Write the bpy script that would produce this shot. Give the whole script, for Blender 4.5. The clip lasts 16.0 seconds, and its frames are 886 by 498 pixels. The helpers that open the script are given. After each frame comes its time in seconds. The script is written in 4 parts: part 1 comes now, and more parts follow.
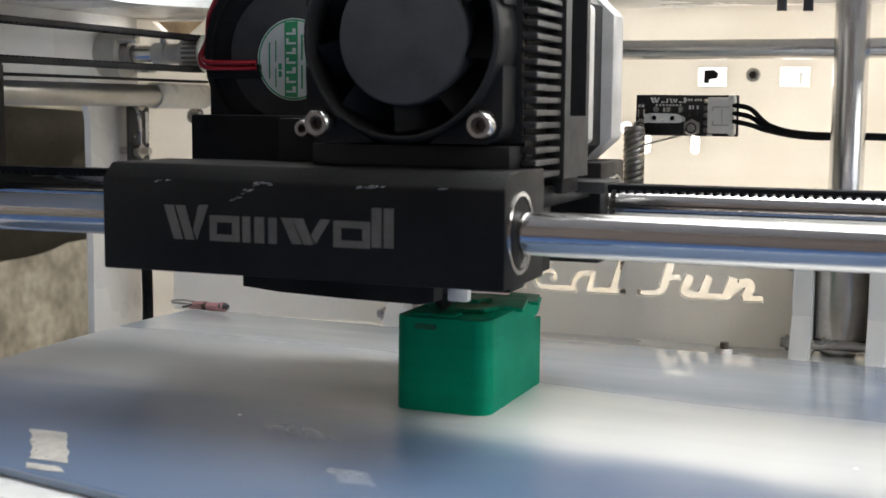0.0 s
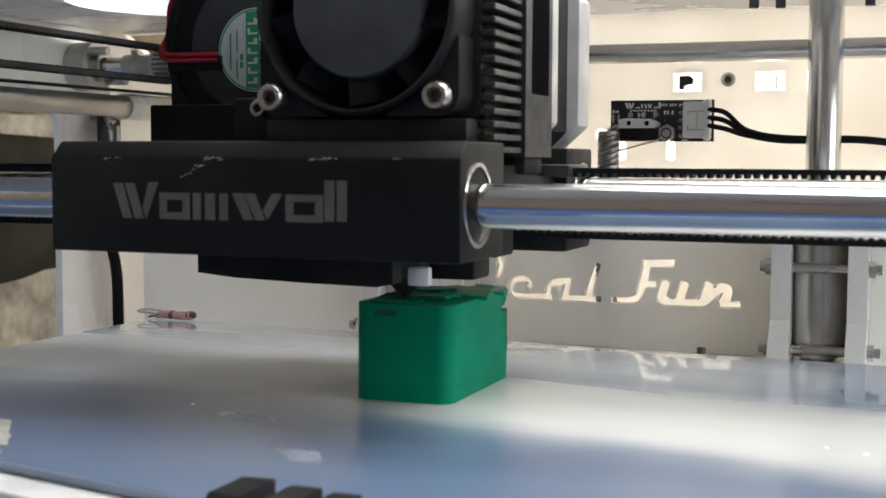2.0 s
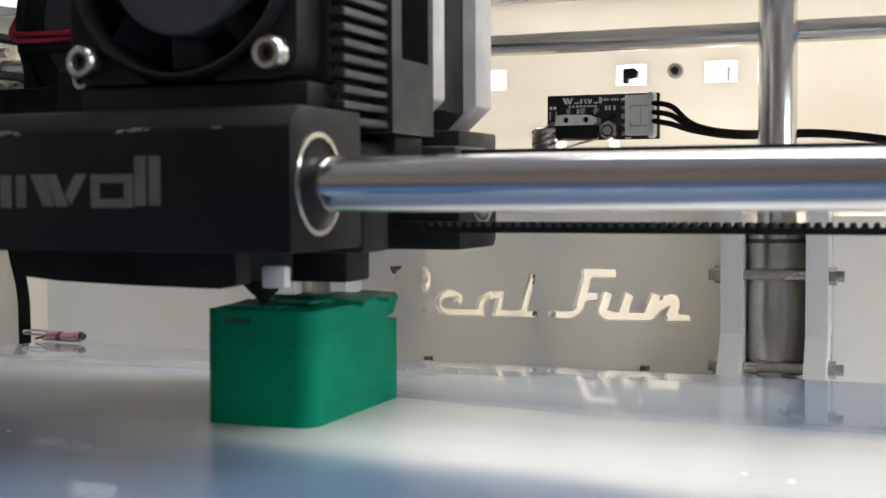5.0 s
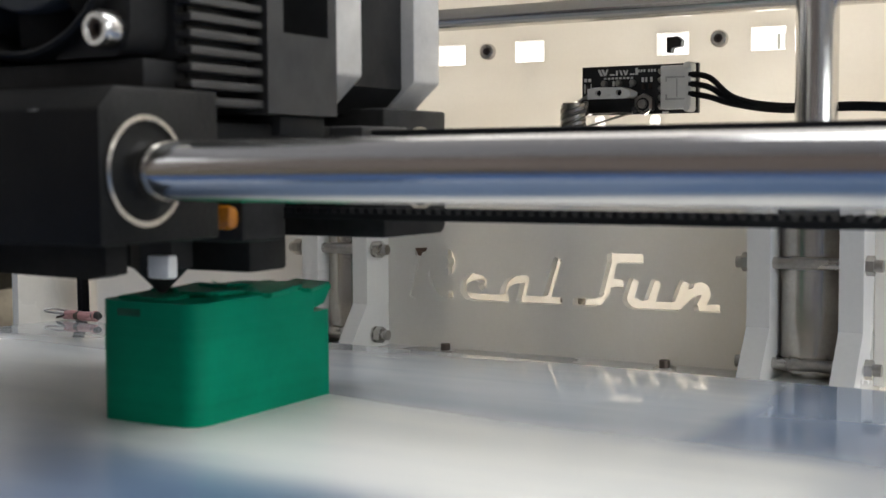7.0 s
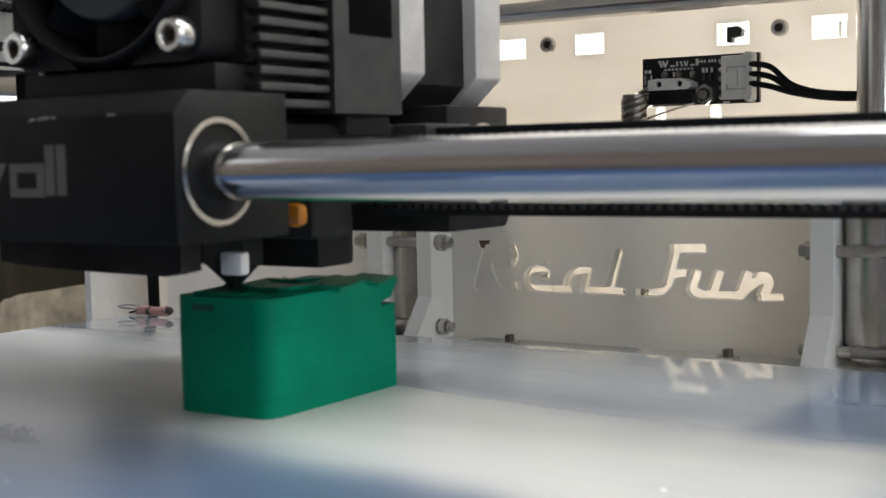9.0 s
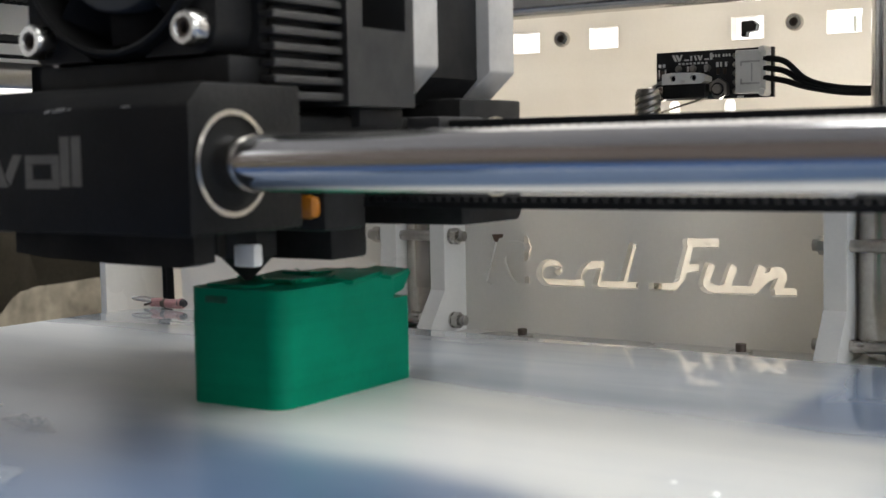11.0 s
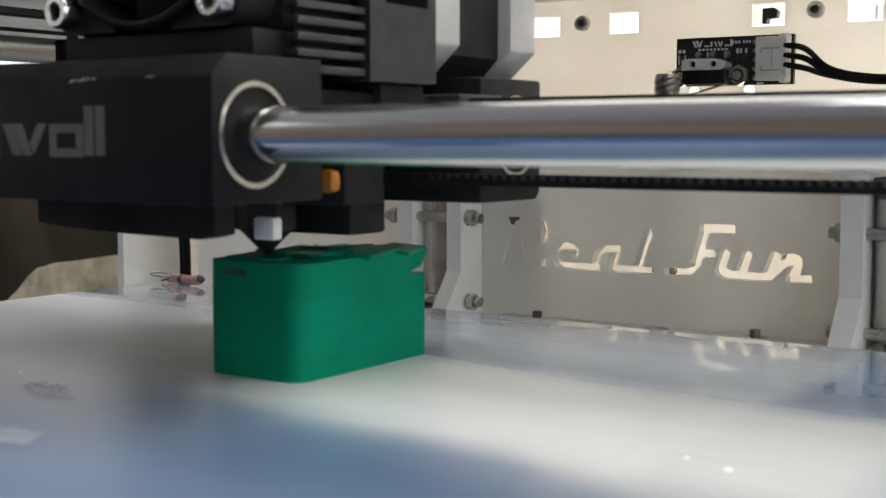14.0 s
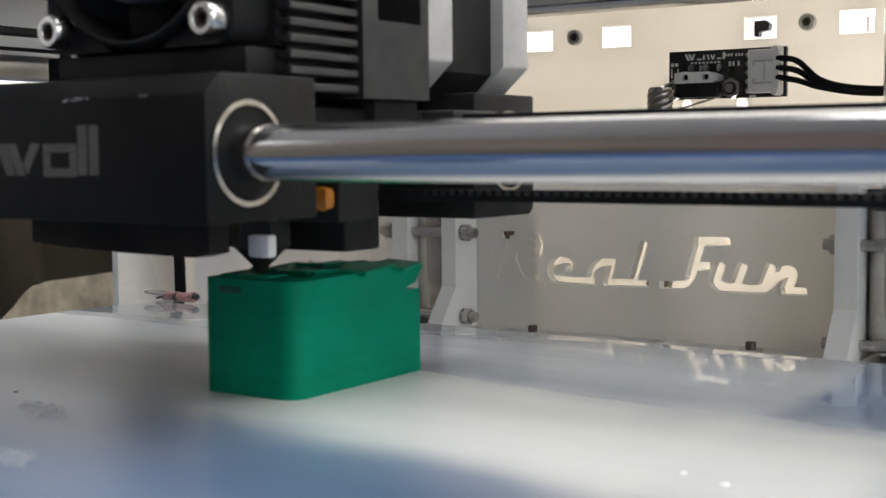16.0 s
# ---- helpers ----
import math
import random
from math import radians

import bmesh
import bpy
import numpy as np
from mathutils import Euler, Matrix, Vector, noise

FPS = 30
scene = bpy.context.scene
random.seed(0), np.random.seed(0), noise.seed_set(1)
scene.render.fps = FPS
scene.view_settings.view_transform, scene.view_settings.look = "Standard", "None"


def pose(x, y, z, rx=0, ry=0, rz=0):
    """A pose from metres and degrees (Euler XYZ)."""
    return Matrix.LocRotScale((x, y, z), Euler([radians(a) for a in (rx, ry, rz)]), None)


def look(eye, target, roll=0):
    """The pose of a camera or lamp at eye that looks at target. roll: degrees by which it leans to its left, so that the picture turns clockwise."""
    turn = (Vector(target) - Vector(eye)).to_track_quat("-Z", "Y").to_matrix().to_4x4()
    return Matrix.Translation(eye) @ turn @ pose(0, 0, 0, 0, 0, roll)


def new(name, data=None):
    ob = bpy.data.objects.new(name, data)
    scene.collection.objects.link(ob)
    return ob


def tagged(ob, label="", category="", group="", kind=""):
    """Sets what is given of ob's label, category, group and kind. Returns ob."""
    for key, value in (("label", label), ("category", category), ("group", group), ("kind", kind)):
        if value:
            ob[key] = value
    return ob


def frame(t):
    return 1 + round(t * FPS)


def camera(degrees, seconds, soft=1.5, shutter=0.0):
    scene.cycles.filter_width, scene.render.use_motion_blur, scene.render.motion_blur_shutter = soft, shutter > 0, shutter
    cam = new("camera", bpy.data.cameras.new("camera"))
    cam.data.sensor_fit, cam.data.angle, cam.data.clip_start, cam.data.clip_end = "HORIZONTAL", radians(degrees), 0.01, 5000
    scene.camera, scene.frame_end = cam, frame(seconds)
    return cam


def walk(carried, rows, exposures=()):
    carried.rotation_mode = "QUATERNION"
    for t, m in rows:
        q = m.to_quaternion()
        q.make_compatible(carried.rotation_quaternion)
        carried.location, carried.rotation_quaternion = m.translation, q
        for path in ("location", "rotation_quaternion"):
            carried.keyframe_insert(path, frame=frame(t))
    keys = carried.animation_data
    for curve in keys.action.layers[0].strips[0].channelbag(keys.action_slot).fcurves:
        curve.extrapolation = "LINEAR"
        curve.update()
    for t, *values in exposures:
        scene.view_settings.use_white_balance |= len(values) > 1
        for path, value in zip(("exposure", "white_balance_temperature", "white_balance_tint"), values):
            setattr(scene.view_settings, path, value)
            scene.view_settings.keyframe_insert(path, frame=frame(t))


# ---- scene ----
cam = camera(38.0, 16.0, soft=1.5)
# a small aperture focused a little beyond the printed box
cam.data.dof.use_dof = True
cam.data.dof.focus_distance = 0.37
cam.data.dof.aperture_fstop = cam.data.lens / 1.35
PATH = [
    (0, (0.09227, -0.30712, 0.06875), (0.08509, -0.28858, 0.06657), 0.5),
    (0.5, (0.08851, -0.30717, 0.06585), (0.08130, -0.28864, 0.06373), 0.4),
    (1, (0.09097, -0.30666, 0.06388), (0.08373, -0.28813, 0.06182), 0.3),
    (1.5, (0.09426, -0.30682, 0.06083), (0.08706, -0.28824, 0.05909), 0.4),
    (2, (0.09674, -0.29844, 0.05354), (0.08963, -0.27980, 0.05213), 0.3),
    (2.5, (0.10122, -0.28813, 0.04919), (0.09419, -0.26944, 0.04813), 0.1),
    (3, (0.10102, -0.28299, 0.04719), (0.09411, -0.26424, 0.04635), 0.2),
    (3.5, (0.09908, -0.28047, 0.04632), (0.09228, -0.26167, 0.04559), 0.1),
    (4, (0.09798, -0.27099, 0.04349), (0.09114, -0.25222, 0.04265), 0.0),
    (4.5, (0.09936, -0.26168, 0.04293), (0.09251, -0.24291, 0.04210), -0.2),
    (7, (0.14584, -0.20897, 0.04531), (0.13591, -0.19166, 0.04400), -0.3),
    (7.5, (0.14605, -0.20999, 0.04607), (0.13591, -0.19280, 0.04470), -0.8),
    (8, (0.14684, -0.21113, 0.04592), (0.13646, -0.19409, 0.04455), -1.1),
    (8.5, (0.14701, -0.21174, 0.04594), (0.13653, -0.19476, 0.04456), -1.2),
    (9, (0.14776, -0.21335, 0.04622), (0.13702, -0.19654, 0.04478), -1.2),
    (11.5, (0.14851, -0.21401, 0.04556), (0.13752, -0.19737, 0.04399), -0.9),
    (12, (0.14824, -0.21463, 0.04440), (0.13720, -0.19804, 0.04270), -0.6),
    (12.5, (0.14839, -0.21482, 0.04437), (0.13734, -0.19823, 0.04268), -0.4),
    (13, (0.14856, -0.21512, 0.04372), (0.13749, -0.19855, 0.04201), -0.2),
    (13.5, (0.14886, -0.21577, 0.04406), (0.13774, -0.19923, 0.04235), -0.2),
    (14, (0.14882, -0.21549, 0.04395), (0.13771, -0.19894, 0.04225), 0.0),
    (14.5, (0.14908, -0.21626, 0.04431), (0.13788, -0.19976, 0.04275), -0.1),
    (15, (0.14882, -0.21565, 0.04457), (0.13771, -0.19909, 0.04303), -0.1),
    (15.5, (0.14883, -0.21546, 0.04412), (0.13775, -0.19887, 0.04262), -0.3),
    (16, (0.14884, -0.21541, 0.04440), (0.13779, -0.19881, 0.04291), -0.5),
]
walk(cam, [(t, look(e, g, r)) for t, e, g, r in PATH], exposures=[(0, 0.42, 6600, 10), (4.5, 0.40, 6600, 10), (7, 0.13, 6600, 10), (16, 0.13, 6600, 10)])

# ---- light ----
world = bpy.data.worlds.new("room")
scene.world = world
world.use_nodes = True
world.node_tree.nodes["Background"].inputs[0].default_value = (0.91, 0.95, 1.0, 1)
world.node_tree.nodes["Background"].inputs[1].default_value = 1.85


def lamp(name, eye, target, size_x, size_y, watts, colour):
    data = bpy.data.lights.new(name, "AREA")
    data.shape, data.size, data.size_y, data.energy, data.color = "RECTANGLE", size_x, size_y, watts, colour
    ob = new(name, data)
    ob.matrix_world = look(eye, target)
    return ob


lamp("room_lamp", (0.32, 0.24, 0.95), (0.05, -0.04, 0.0), 0.85, 0.85, 16.0, (0.93, 0.97, 1.0))
# light from the right, through a window that is unseen and added
lamp("right_side_light", (0.85, -0.25, 0.30), (0.0, 0.0, 0.03), 0.6, 0.5, 6.0, (0.90, 0.95, 1.0))
lamp("window_light", (0.09, 0.36, 0.085), (0.03, 0.15, 0.06), 0.44, 0.30, 3.4, (1.0, 0.97, 0.92))

# ---- materials ----


def material(name, colour, rough=0.5, metal=0.0, vary=0.12, scale=120.0, fine=900.0, bump=0.1, coat=0.0, rough_vary=0.15, second=None, spec=0.5):
    """A painted, moulded or machined surface: broad and fine variation of colour, roughness and relief."""
    m = bpy.data.materials.new(name)
    m.use_nodes = True
    n, l = m.node_tree.nodes, m.node_tree.links
    b = n["Principled BSDF"]
    co = n.new("ShaderNodeTexCoord")
    big = n.new("ShaderNodeTexNoise")
    big.inputs["Scale"].default_value, big.inputs["Detail"].default_value = scale, 4
    small = n.new("ShaderNodeTexNoise")
    small.inputs["Scale"].default_value, small.inputs["Detail"].default_value = fine, 3
    l.new(co.outputs["Object"], big.inputs["Vector"])
    l.new(co.outputs["Object"], small.inputs["Vector"])
    mix = n.new("ShaderNodeMix")
    mix.data_type = "RGBA"
    c = Vector(colour)
    d = Vector(second) if second else c * (1 - 2 * vary)
    mix.inputs[6].default_value = (*(c * (1 + vary)), 1)
    mix.inputs[7].default_value = (*d, 1)
    ramp = n.new("ShaderNodeMapRange")
    ramp.inputs[1].default_value, ramp.inputs[2].default_value = 0.32, 0.68
    l.new(big.outputs["Fac"], ramp.inputs[0])
    l.new(ramp.outputs[0], mix.inputs[0])
    grain = n.new("ShaderNodeMix")
    grain.data_type, grain.blend_type = "RGBA", "MULTIPLY"
    grain.inputs[0].default_value = min(1.0, vary * 2.5)
    l.new(mix.outputs[2], grain.inputs[6])
    l.new(small.outputs["Fac"], grain.inputs[7])
    gain = n.new("ShaderNodeMix")
    gain.data_type, gain.blend_type = "RGBA", "MULTIPLY"
    gain.inputs[0].default_value = 1
    k = 1 + min(1.0, vary * 2.5) * 0.5
    gain.inputs[7].default_value = (k, k, k, 1)
    l.new(grain.outputs[2], gain.inputs[6])
    l.new(gain.outputs[2], b.inputs["Base Color"])
    rr = n.new("ShaderNodeMapRange")
    rr.inputs[3].default_value, rr.inputs[4].default_value = max(0.02, rough * (1 - rough_vary * 2)), min(1, rough * (1 + rough_vary * 2))
    l.new(big.outputs["Fac"], rr.inputs[0])
    l.new(rr.outputs[0], b.inputs["Roughness"])
    b.inputs["Metallic"].default_value = metal
    b.inputs["Coat Weight"].default_value = coat
    b.inputs["Specular IOR Level"].default_value = spec
    if bump:
        bp = n.new("ShaderNodeBump")
        bp.inputs["Strength"].default_value, bp.inputs["Distance"].default_value = bump, 0.0003
        l.new(small.outputs["Fac"], bp.inputs["Height"])
        l.new(bp.outputs[0], b.inputs["Normal"])
    return m


ACRYLIC = material("white_acrylic", (0.74, 0.73, 0.70), 0.28, vary=0.03, scale=25, bump=0.02)
PLATE = material("grey_white_acrylic", (0.86, 0.845, 0.81), 0.32, vary=0.04, scale=30, bump=0.02)
BLACK = material("black_anodised", (0.0066, 0.0061, 0.0051), 0.52, vary=0.3, scale=60, fine=1400, bump=0.28, spec=0.2)
PLASTIC = material("black_plastic", (0.016, 0.0155, 0.015), 0.5, vary=0.2, scale=90, bump=0.06, spec=0.16)
HUB = material("grey_fan_hub", (0.055, 0.055, 0.053), 0.6, vary=0.1, bump=0.05, spec=0.3)
DARK_METAL = material("dark_grey_metal", (0.10, 0.10, 0.10), 0.4, metal=0.7, vary=0.1, bump=0.05)
PLATE_METAL = material("charcoal_metal", (0.026, 0.0255, 0.0245), 0.55, metal=0.2, vary=0.12, bump=0.06)
FIN = material("fin_metal", (0.06, 0.058, 0.056), 0.42, metal=0.6, vary=0.1, bump=0.05)
CHROME = material("chromed_steel", (0.64, 0.625, 0.61), 0.15, metal=1.0, vary=0.03, scale=40, bump=0.0)
SATIN_CHROME = material("satin_chrome", (0.66, 0.65, 0.63), 0.24, metal=1.0, vary=0.05, scale=40, bump=0.0)
BEARING_STEEL = material("brushed_bearing_steel", (0.56, 0.53, 0.485), 0.24, metal=1.0, vary=0.12, scale=50, bump=0.05)
STEEL = material("steel", (0.52, 0.50, 0.47), 0.28, metal=1.0, vary=0.12, bump=0.1)
GREY_ROD = material("grey_ground_steel", (0.40, 0.39, 0.365), 0.38, metal=1.0, vary=0.08, scale=40, bump=0.02)
DULL_STEEL = material("dull_steel", (0.30, 0.285, 0.26), 0.36, metal=1.0, vary=0.2, scale=60, bump=0.05)
ALUMINIUM = material("aluminium", (0.52, 0.51, 0.49), 0.45, metal=0.4, vary=0.06, bump=0.05)
RUBBER = material("black_rubber", (0.011, 0.011, 0.0115), 0.7, vary=0.15, bump=0.1, spec=0.15)
BOARD = material("black_circuit_board", (0.012, 0.013, 0.014), 0.3, vary=0.2, bump=0.05)
INK = material("white_ink", (0.75, 0.75, 0.72), 0.5, vary=0.05, bump=0.0)
SCUFF = material("bare_scratched_metal", (0.42, 0.41, 0.39), 0.4, metal=0.5, vary=0.15, bump=0.1)
LOGO = material("grey_engraving", (0.098, 0.087, 0.072), 0.5, vary=0.12, bump=0.05)
NYLON = material("white_nylon", (0.72, 0.71, 0.67), 0.4, vary=0.05, bump=0.03)
WHITE = material("bright_white", (0.90, 0.89, 0.86), 0.3, vary=0.04, bump=0.03)
RED = material("red_wire", (0.42, 0.01, 0.02), 0.35, vary=0.1, bump=0.0)
LABEL = material("white_label", (0.78, 0.80, 0.76), 0.4, vary=0.04, bump=0.0)
LABEL_GREEN = material("green_print", (0.04, 0.36, 0.15), 0.4, vary=0.08, bump=0.0)
KAPTON = material("amber_tape", (0.32, 0.115, 0.012), 0.25, vary=0.15, bump=0.05)
PINK = material("pink_plastic", (0.50, 0.25, 0.25), 0.4, vary=0.12, bump=0.05)
BROWN = material("brown_cloth", (0.024, 0.020, 0.0135), 0.95, vary=0.2, scale=14, fine=400, bump=0.5, spec=0.08)
STONE = material("speckled_beige_stone", (0.31, 0.27, 0.195), 0.75, vary=0.3, scale=22, fine=110, bump=0.9, second=(0.17, 0.14, 0.10))
# pale colour for the reflections painted on the bed glass
PALE_REFLECTION = material("pale_reflection", (0.58, 0.55, 0.50), 0.3, vary=0.1, scale=200, bump=0.05)
PAPER = material("crumpled_beige_paper", (0.46, 0.37, 0.25), 0.8, vary=0.2, scale=25, fine=300, bump=0.4, second=(0.26, 0.19, 0.11))
WOOD = material("brown_bench", (0.13, 0.095, 0.075), 0.55, vary=0.25, scale=9, fine=120, bump=0.2)
BENCH = material("blue_mat", (0.06, 0.13, 0.30), 0.75, vary=0.15, scale=12, fine=500, bump=0.2)
BED_EDGE = material("bed_edge", (0.66, 0.65, 0.62), 0.5, vary=0.08, bump=0.05)
CORK = material("brown_insulation", (0.16, 0.10, 0.07), 0.85, vary=0.3, scale=80, bump=0.4)
SOCKET = material("brown_steel_socket", (0.10, 0.075, 0.06), 0.5, metal=0.5, vary=0.2, bump=0.05)
CLEAR = material("frosted_plastic", (0.46, 0.445, 0.40), 0.3, vary=0.06, bump=0.03)


def nodes_of(m):
    return m.node_tree.nodes, m.node_tree.links, m.node_tree.nodes["Principled BSDF"]


# thin cream panel that lets daylight through
PANEL = material("cream_panel", (0.76, 0.74, 0.70), 0.45, vary=0.03, scale=18, bump=0.03)
n, l, b = nodes_of(PANEL)
glow = n.new("ShaderNodeBsdfTranslucent")
co = n.new("ShaderNodeTexCoord")
way = n.new("ShaderNodeMapping")
way.inputs["Scale"].default_value = (7, 1, 70)
streak = n.new("ShaderNodeTexNoise")
streak.inputs["Scale"].default_value, streak.inputs["Detail"].default_value = 1.0, 5
stain = n.new("ShaderNodeTexNoise")
stain.inputs["Scale"].default_value, stain.inputs["Detail"].default_value = 30.0, 3
l.new(co.outputs["Object"], way.inputs[0])
l.new(way.outputs[0], streak.inputs["Vector"])
l.new(co.outputs["Object"], stain.inputs["Vector"])
total = n.new("ShaderNodeMath")
total.operation = "ADD"
l.new(streak.outputs["Fac"], total.inputs[0])
l.new(stain.outputs["Fac"], total.inputs[1])
grade = n.new("ShaderNodeMapRange")
grade.inputs[1].default_value, grade.inputs[2].default_value = 0.7, 1.3
l.new(total.outputs[0], grade.inputs[0])
wash = n.new("ShaderNodeMix")
wash.data_type = "RGBA"
wash.inputs[6].default_value, wash.inputs[7].default_value = (0.80, 0.75, 0.67, 1), (0.99, 0.96, 0.90, 1)
l.new(grade.outputs[0], wash.inputs[0])
l.new(wash.outputs[2], glow.inputs["Color"])
both = n.new("ShaderNodeMixShader")
both.inputs[0].default_value = 0.35
l.new(b.outputs[0], both.inputs[1])
l.new(glow.outputs[0], both.inputs[2])
l.new(both.outputs[0], n["Material Output"].inputs["Surface"])

n, l, b = nodes_of(PLATE)
glow = n.new("ShaderNodeBsdfTranslucent")
glow.inputs["Color"].default_value = (0.93, 0.925, 0.90, 1)
both = n.new("ShaderNodeMixShader")
both.inputs[0].default_value = 0.40
l.new(b.outputs[0], both.inputs[1])
l.new(glow.outputs[0], both.inputs[2])
l.new(both.outputs[0], n["Material Output"].inputs["Surface"])

# printed green plastic with fine layers
GREEN = material("green_filament", (0.0, 0.235, 0.13), 0.42, vary=0.06, scale=60, bump=0.0, second=(0.0, 0.19, 0.104), spec=0.05)
n, l, b = nodes_of(GREEN)
co = n.new("ShaderNodeTexCoord")
wave = n.new("ShaderNodeTexWave")
wave.bands_direction = "Z"
wave.inputs["Scale"].default_value, wave.inputs["Distortion"].default_value = 900, 0.6
bp = n.new("ShaderNodeBump")
bp.inputs["Strength"].default_value, bp.inputs["Distance"].default_value = 0.2, 0.0001
# layers laid down a little lighter or darker than their neighbours
rows_at = n.new("ShaderNodeMapping")
rows_at.inputs["Scale"].default_value = (6, 6, 420)
rows_tex = n.new("ShaderNodeTexNoise")
rows_tex.inputs["Scale"].default_value, rows_tex.inputs["Detail"].default_value = 1.0, 4
l.new(co.outputs["Object"], rows_at.inputs[0])
l.new(rows_at.outputs[0], rows_tex.inputs["Vector"])
layer = n.new("ShaderNodeMapRange")
layer.inputs[1].default_value, layer.inputs[2].default_value, layer.inputs[3].default_value, layer.inputs[4].default_value = 0.3, 0.7, 0.92, 1.07
l.new(rows_tex.outputs["Fac"], layer.inputs[0])
tone = n.new("ShaderNodeMix")
tone.data_type, tone.blend_type = "RGBA", "MULTIPLY"
tone.inputs[0].default_value = 1.0
l.new(b.inputs["Base Color"].links[0].from_socket, tone.inputs[6])
l.new(layer.outputs[0], tone.inputs[7])
l.new(tone.outputs[2], b.inputs["Base Color"])
l.new(co.outputs["Object"], wave.inputs["Vector"])
l.new(wave.outputs["Fac"], bp.inputs["Height"])
l.new(bp.outputs[0], b.inputs["Normal"])
b.inputs["Subsurface Weight"].default_value = 0.15
b.inputs["Subsurface Radius"].default_value = (0.001, 0.003, 0.002)

# bed glass: blue underneath, a thin hazy film at the back and front, a thick brushed band of dried white glue between them
BED = material("bed_glass", (0.30, 0.42, 0.62), 0.12, vary=0.05, scale=12, bump=0.0)
n, l, b = nodes_of(BED)
co = n.new("ShaderNodeTexCoord")
axes = n.new("ShaderNodeSeparateXYZ")
l.new(co.outputs["Object"], axes.inputs[0])


def calc(op, *values):
    """A math node on sockets and numbers."""
    node = n.new("ShaderNodeMath")
    node.operation = op
    for k, v in enumerate(values):
        if isinstance(v, (int, float)):
            node.inputs[k].default_value = v
        else:
            l.new(v, node.inputs[k])
    return node.outputs[0]


def soft_step(value, low, high):
    node = n.new("ShaderNodeMapRange")
    node.interpolation_type = "SMOOTHERSTEP"
    node.inputs[1].default_value, node.inputs[2].default_value = low, high
    l.new(value, node.inputs[0])
    return node.outputs[0]


def streaks(scale_x, scale_y, turn, detail, distortion=0.3):
    place = n.new("ShaderNodeMapping")
    place.inputs["Scale"].default_value, place.inputs["Rotation"].default_value = (scale_x, scale_y, 1), (0, 0, turn)
    tex = n.new("ShaderNodeTexNoise")
    tex.inputs["Scale"].default_value, tex.inputs["Detail"].default_value, tex.inputs["Distortion"].default_value = 1.0, detail, distortion
    l.new(co.outputs["Object"], place.inputs[0])
    l.new(place.outputs[0], tex.inputs["Vector"])
    return tex.outputs["Fac"]


bx, by = axes.outputs[0], axes.outputs[1]
broad, brush, fine, edge = streaks(14, 22, 0.1, 3), streaks(12, 75, 0.14, 3, 0.4), streaks(50, 230, 0.14, 3, 0.4), streaks(16, 55, 0.14, 1.5, 0.2)
wobble = calc("MULTIPLY_ADD", calc("SUBTRACT", edge, 0.5), 0.022, calc("MULTIPLY", calc("SUBTRACT", broad, 0.5), 0.034))
# how far behind the front edge and in front of the back edge of the glue band, in metres
from_back = calc("ADD", calc("SUBTRACT", calc("MULTIPLY_ADD", bx, -0.13, -0.0055), by), calc("MULTIPLY", wobble, 0.6))
from_front = calc("ADD", calc("ADD", by, calc("MULTIPLY_ADD", calc("MAXIMUM", bx, -0.05), 0.20, 0.056)), wobble)
far_side = calc("SUBTRACT", 1.0, soft_step(bx, -0.07, 0.03))
band = calc("MULTIPLY", soft_step(calc("DIVIDE", from_back, calc("MULTIPLY_ADD", far_side, 2.0, 1.0)), -0.009, 0.010), soft_step(from_front, -0.022, 0.020))
# the band's cover falls off towards the far side and the rim
reach = calc("MULTIPLY", soft_step(calc("ADD", bx, wobble), -0.11, 0.04), calc("SUBTRACT", 1.0, soft_step(bx, 0.098, 0.112)))
thick = calc("MULTIPLY", calc("MULTIPLY", band, calc("MULTIPLY_ADD", reach, 0.45, 0.55)), calc("ADD", calc("MULTIPLY_ADD", brush, 0.40, 0.54), calc("MULTIPLY", fine, 0.12)))
edge_x = calc("ADD", bx, calc("MULTIPLY", calc("SUBTRACT", edge, 0.5), 0.006))
thin = calc("MULTIPLY", calc("SUBTRACT", 1.0, soft_step(edge_x, 0.072, 0.082)), calc("MULTIPLY_ADD", brush, 0.55, calc("MULTIPLY", broad, 0.25)))
behind = soft_step(from_front, -0.01, 0.02)
haze = calc("MULTIPLY", calc("MULTIPLY_ADD", thin, calc("MULTIPLY_ADD", far_side, 0.08, 0.80), calc("MULTIPLY_ADD", broad, 0.14, 0.12)), calc("MULTIPLY_ADD", behind, 0.82, 0.18))


def joined(*values):
    """Several part covers laid over one another."""
    bare = 1.0
    for v in values:
        bare = calc("MULTIPLY", bare, calc("SUBTRACT", 1.0, v))
    return calc("SUBTRACT", 1.0, bare)


tint = n.new("ShaderNodeMix")
tint.data_type = "RGBA"
tint.inputs[6].default_value = (0.06, 0.115, 0.22, 1)
tint.inputs[7].default_value = (0.64, 0.63, 0.585, 1)
l.new(joined(thick, haze), tint.inputs[0])
l.new(tint.outputs[2], b.inputs["Base Color"])
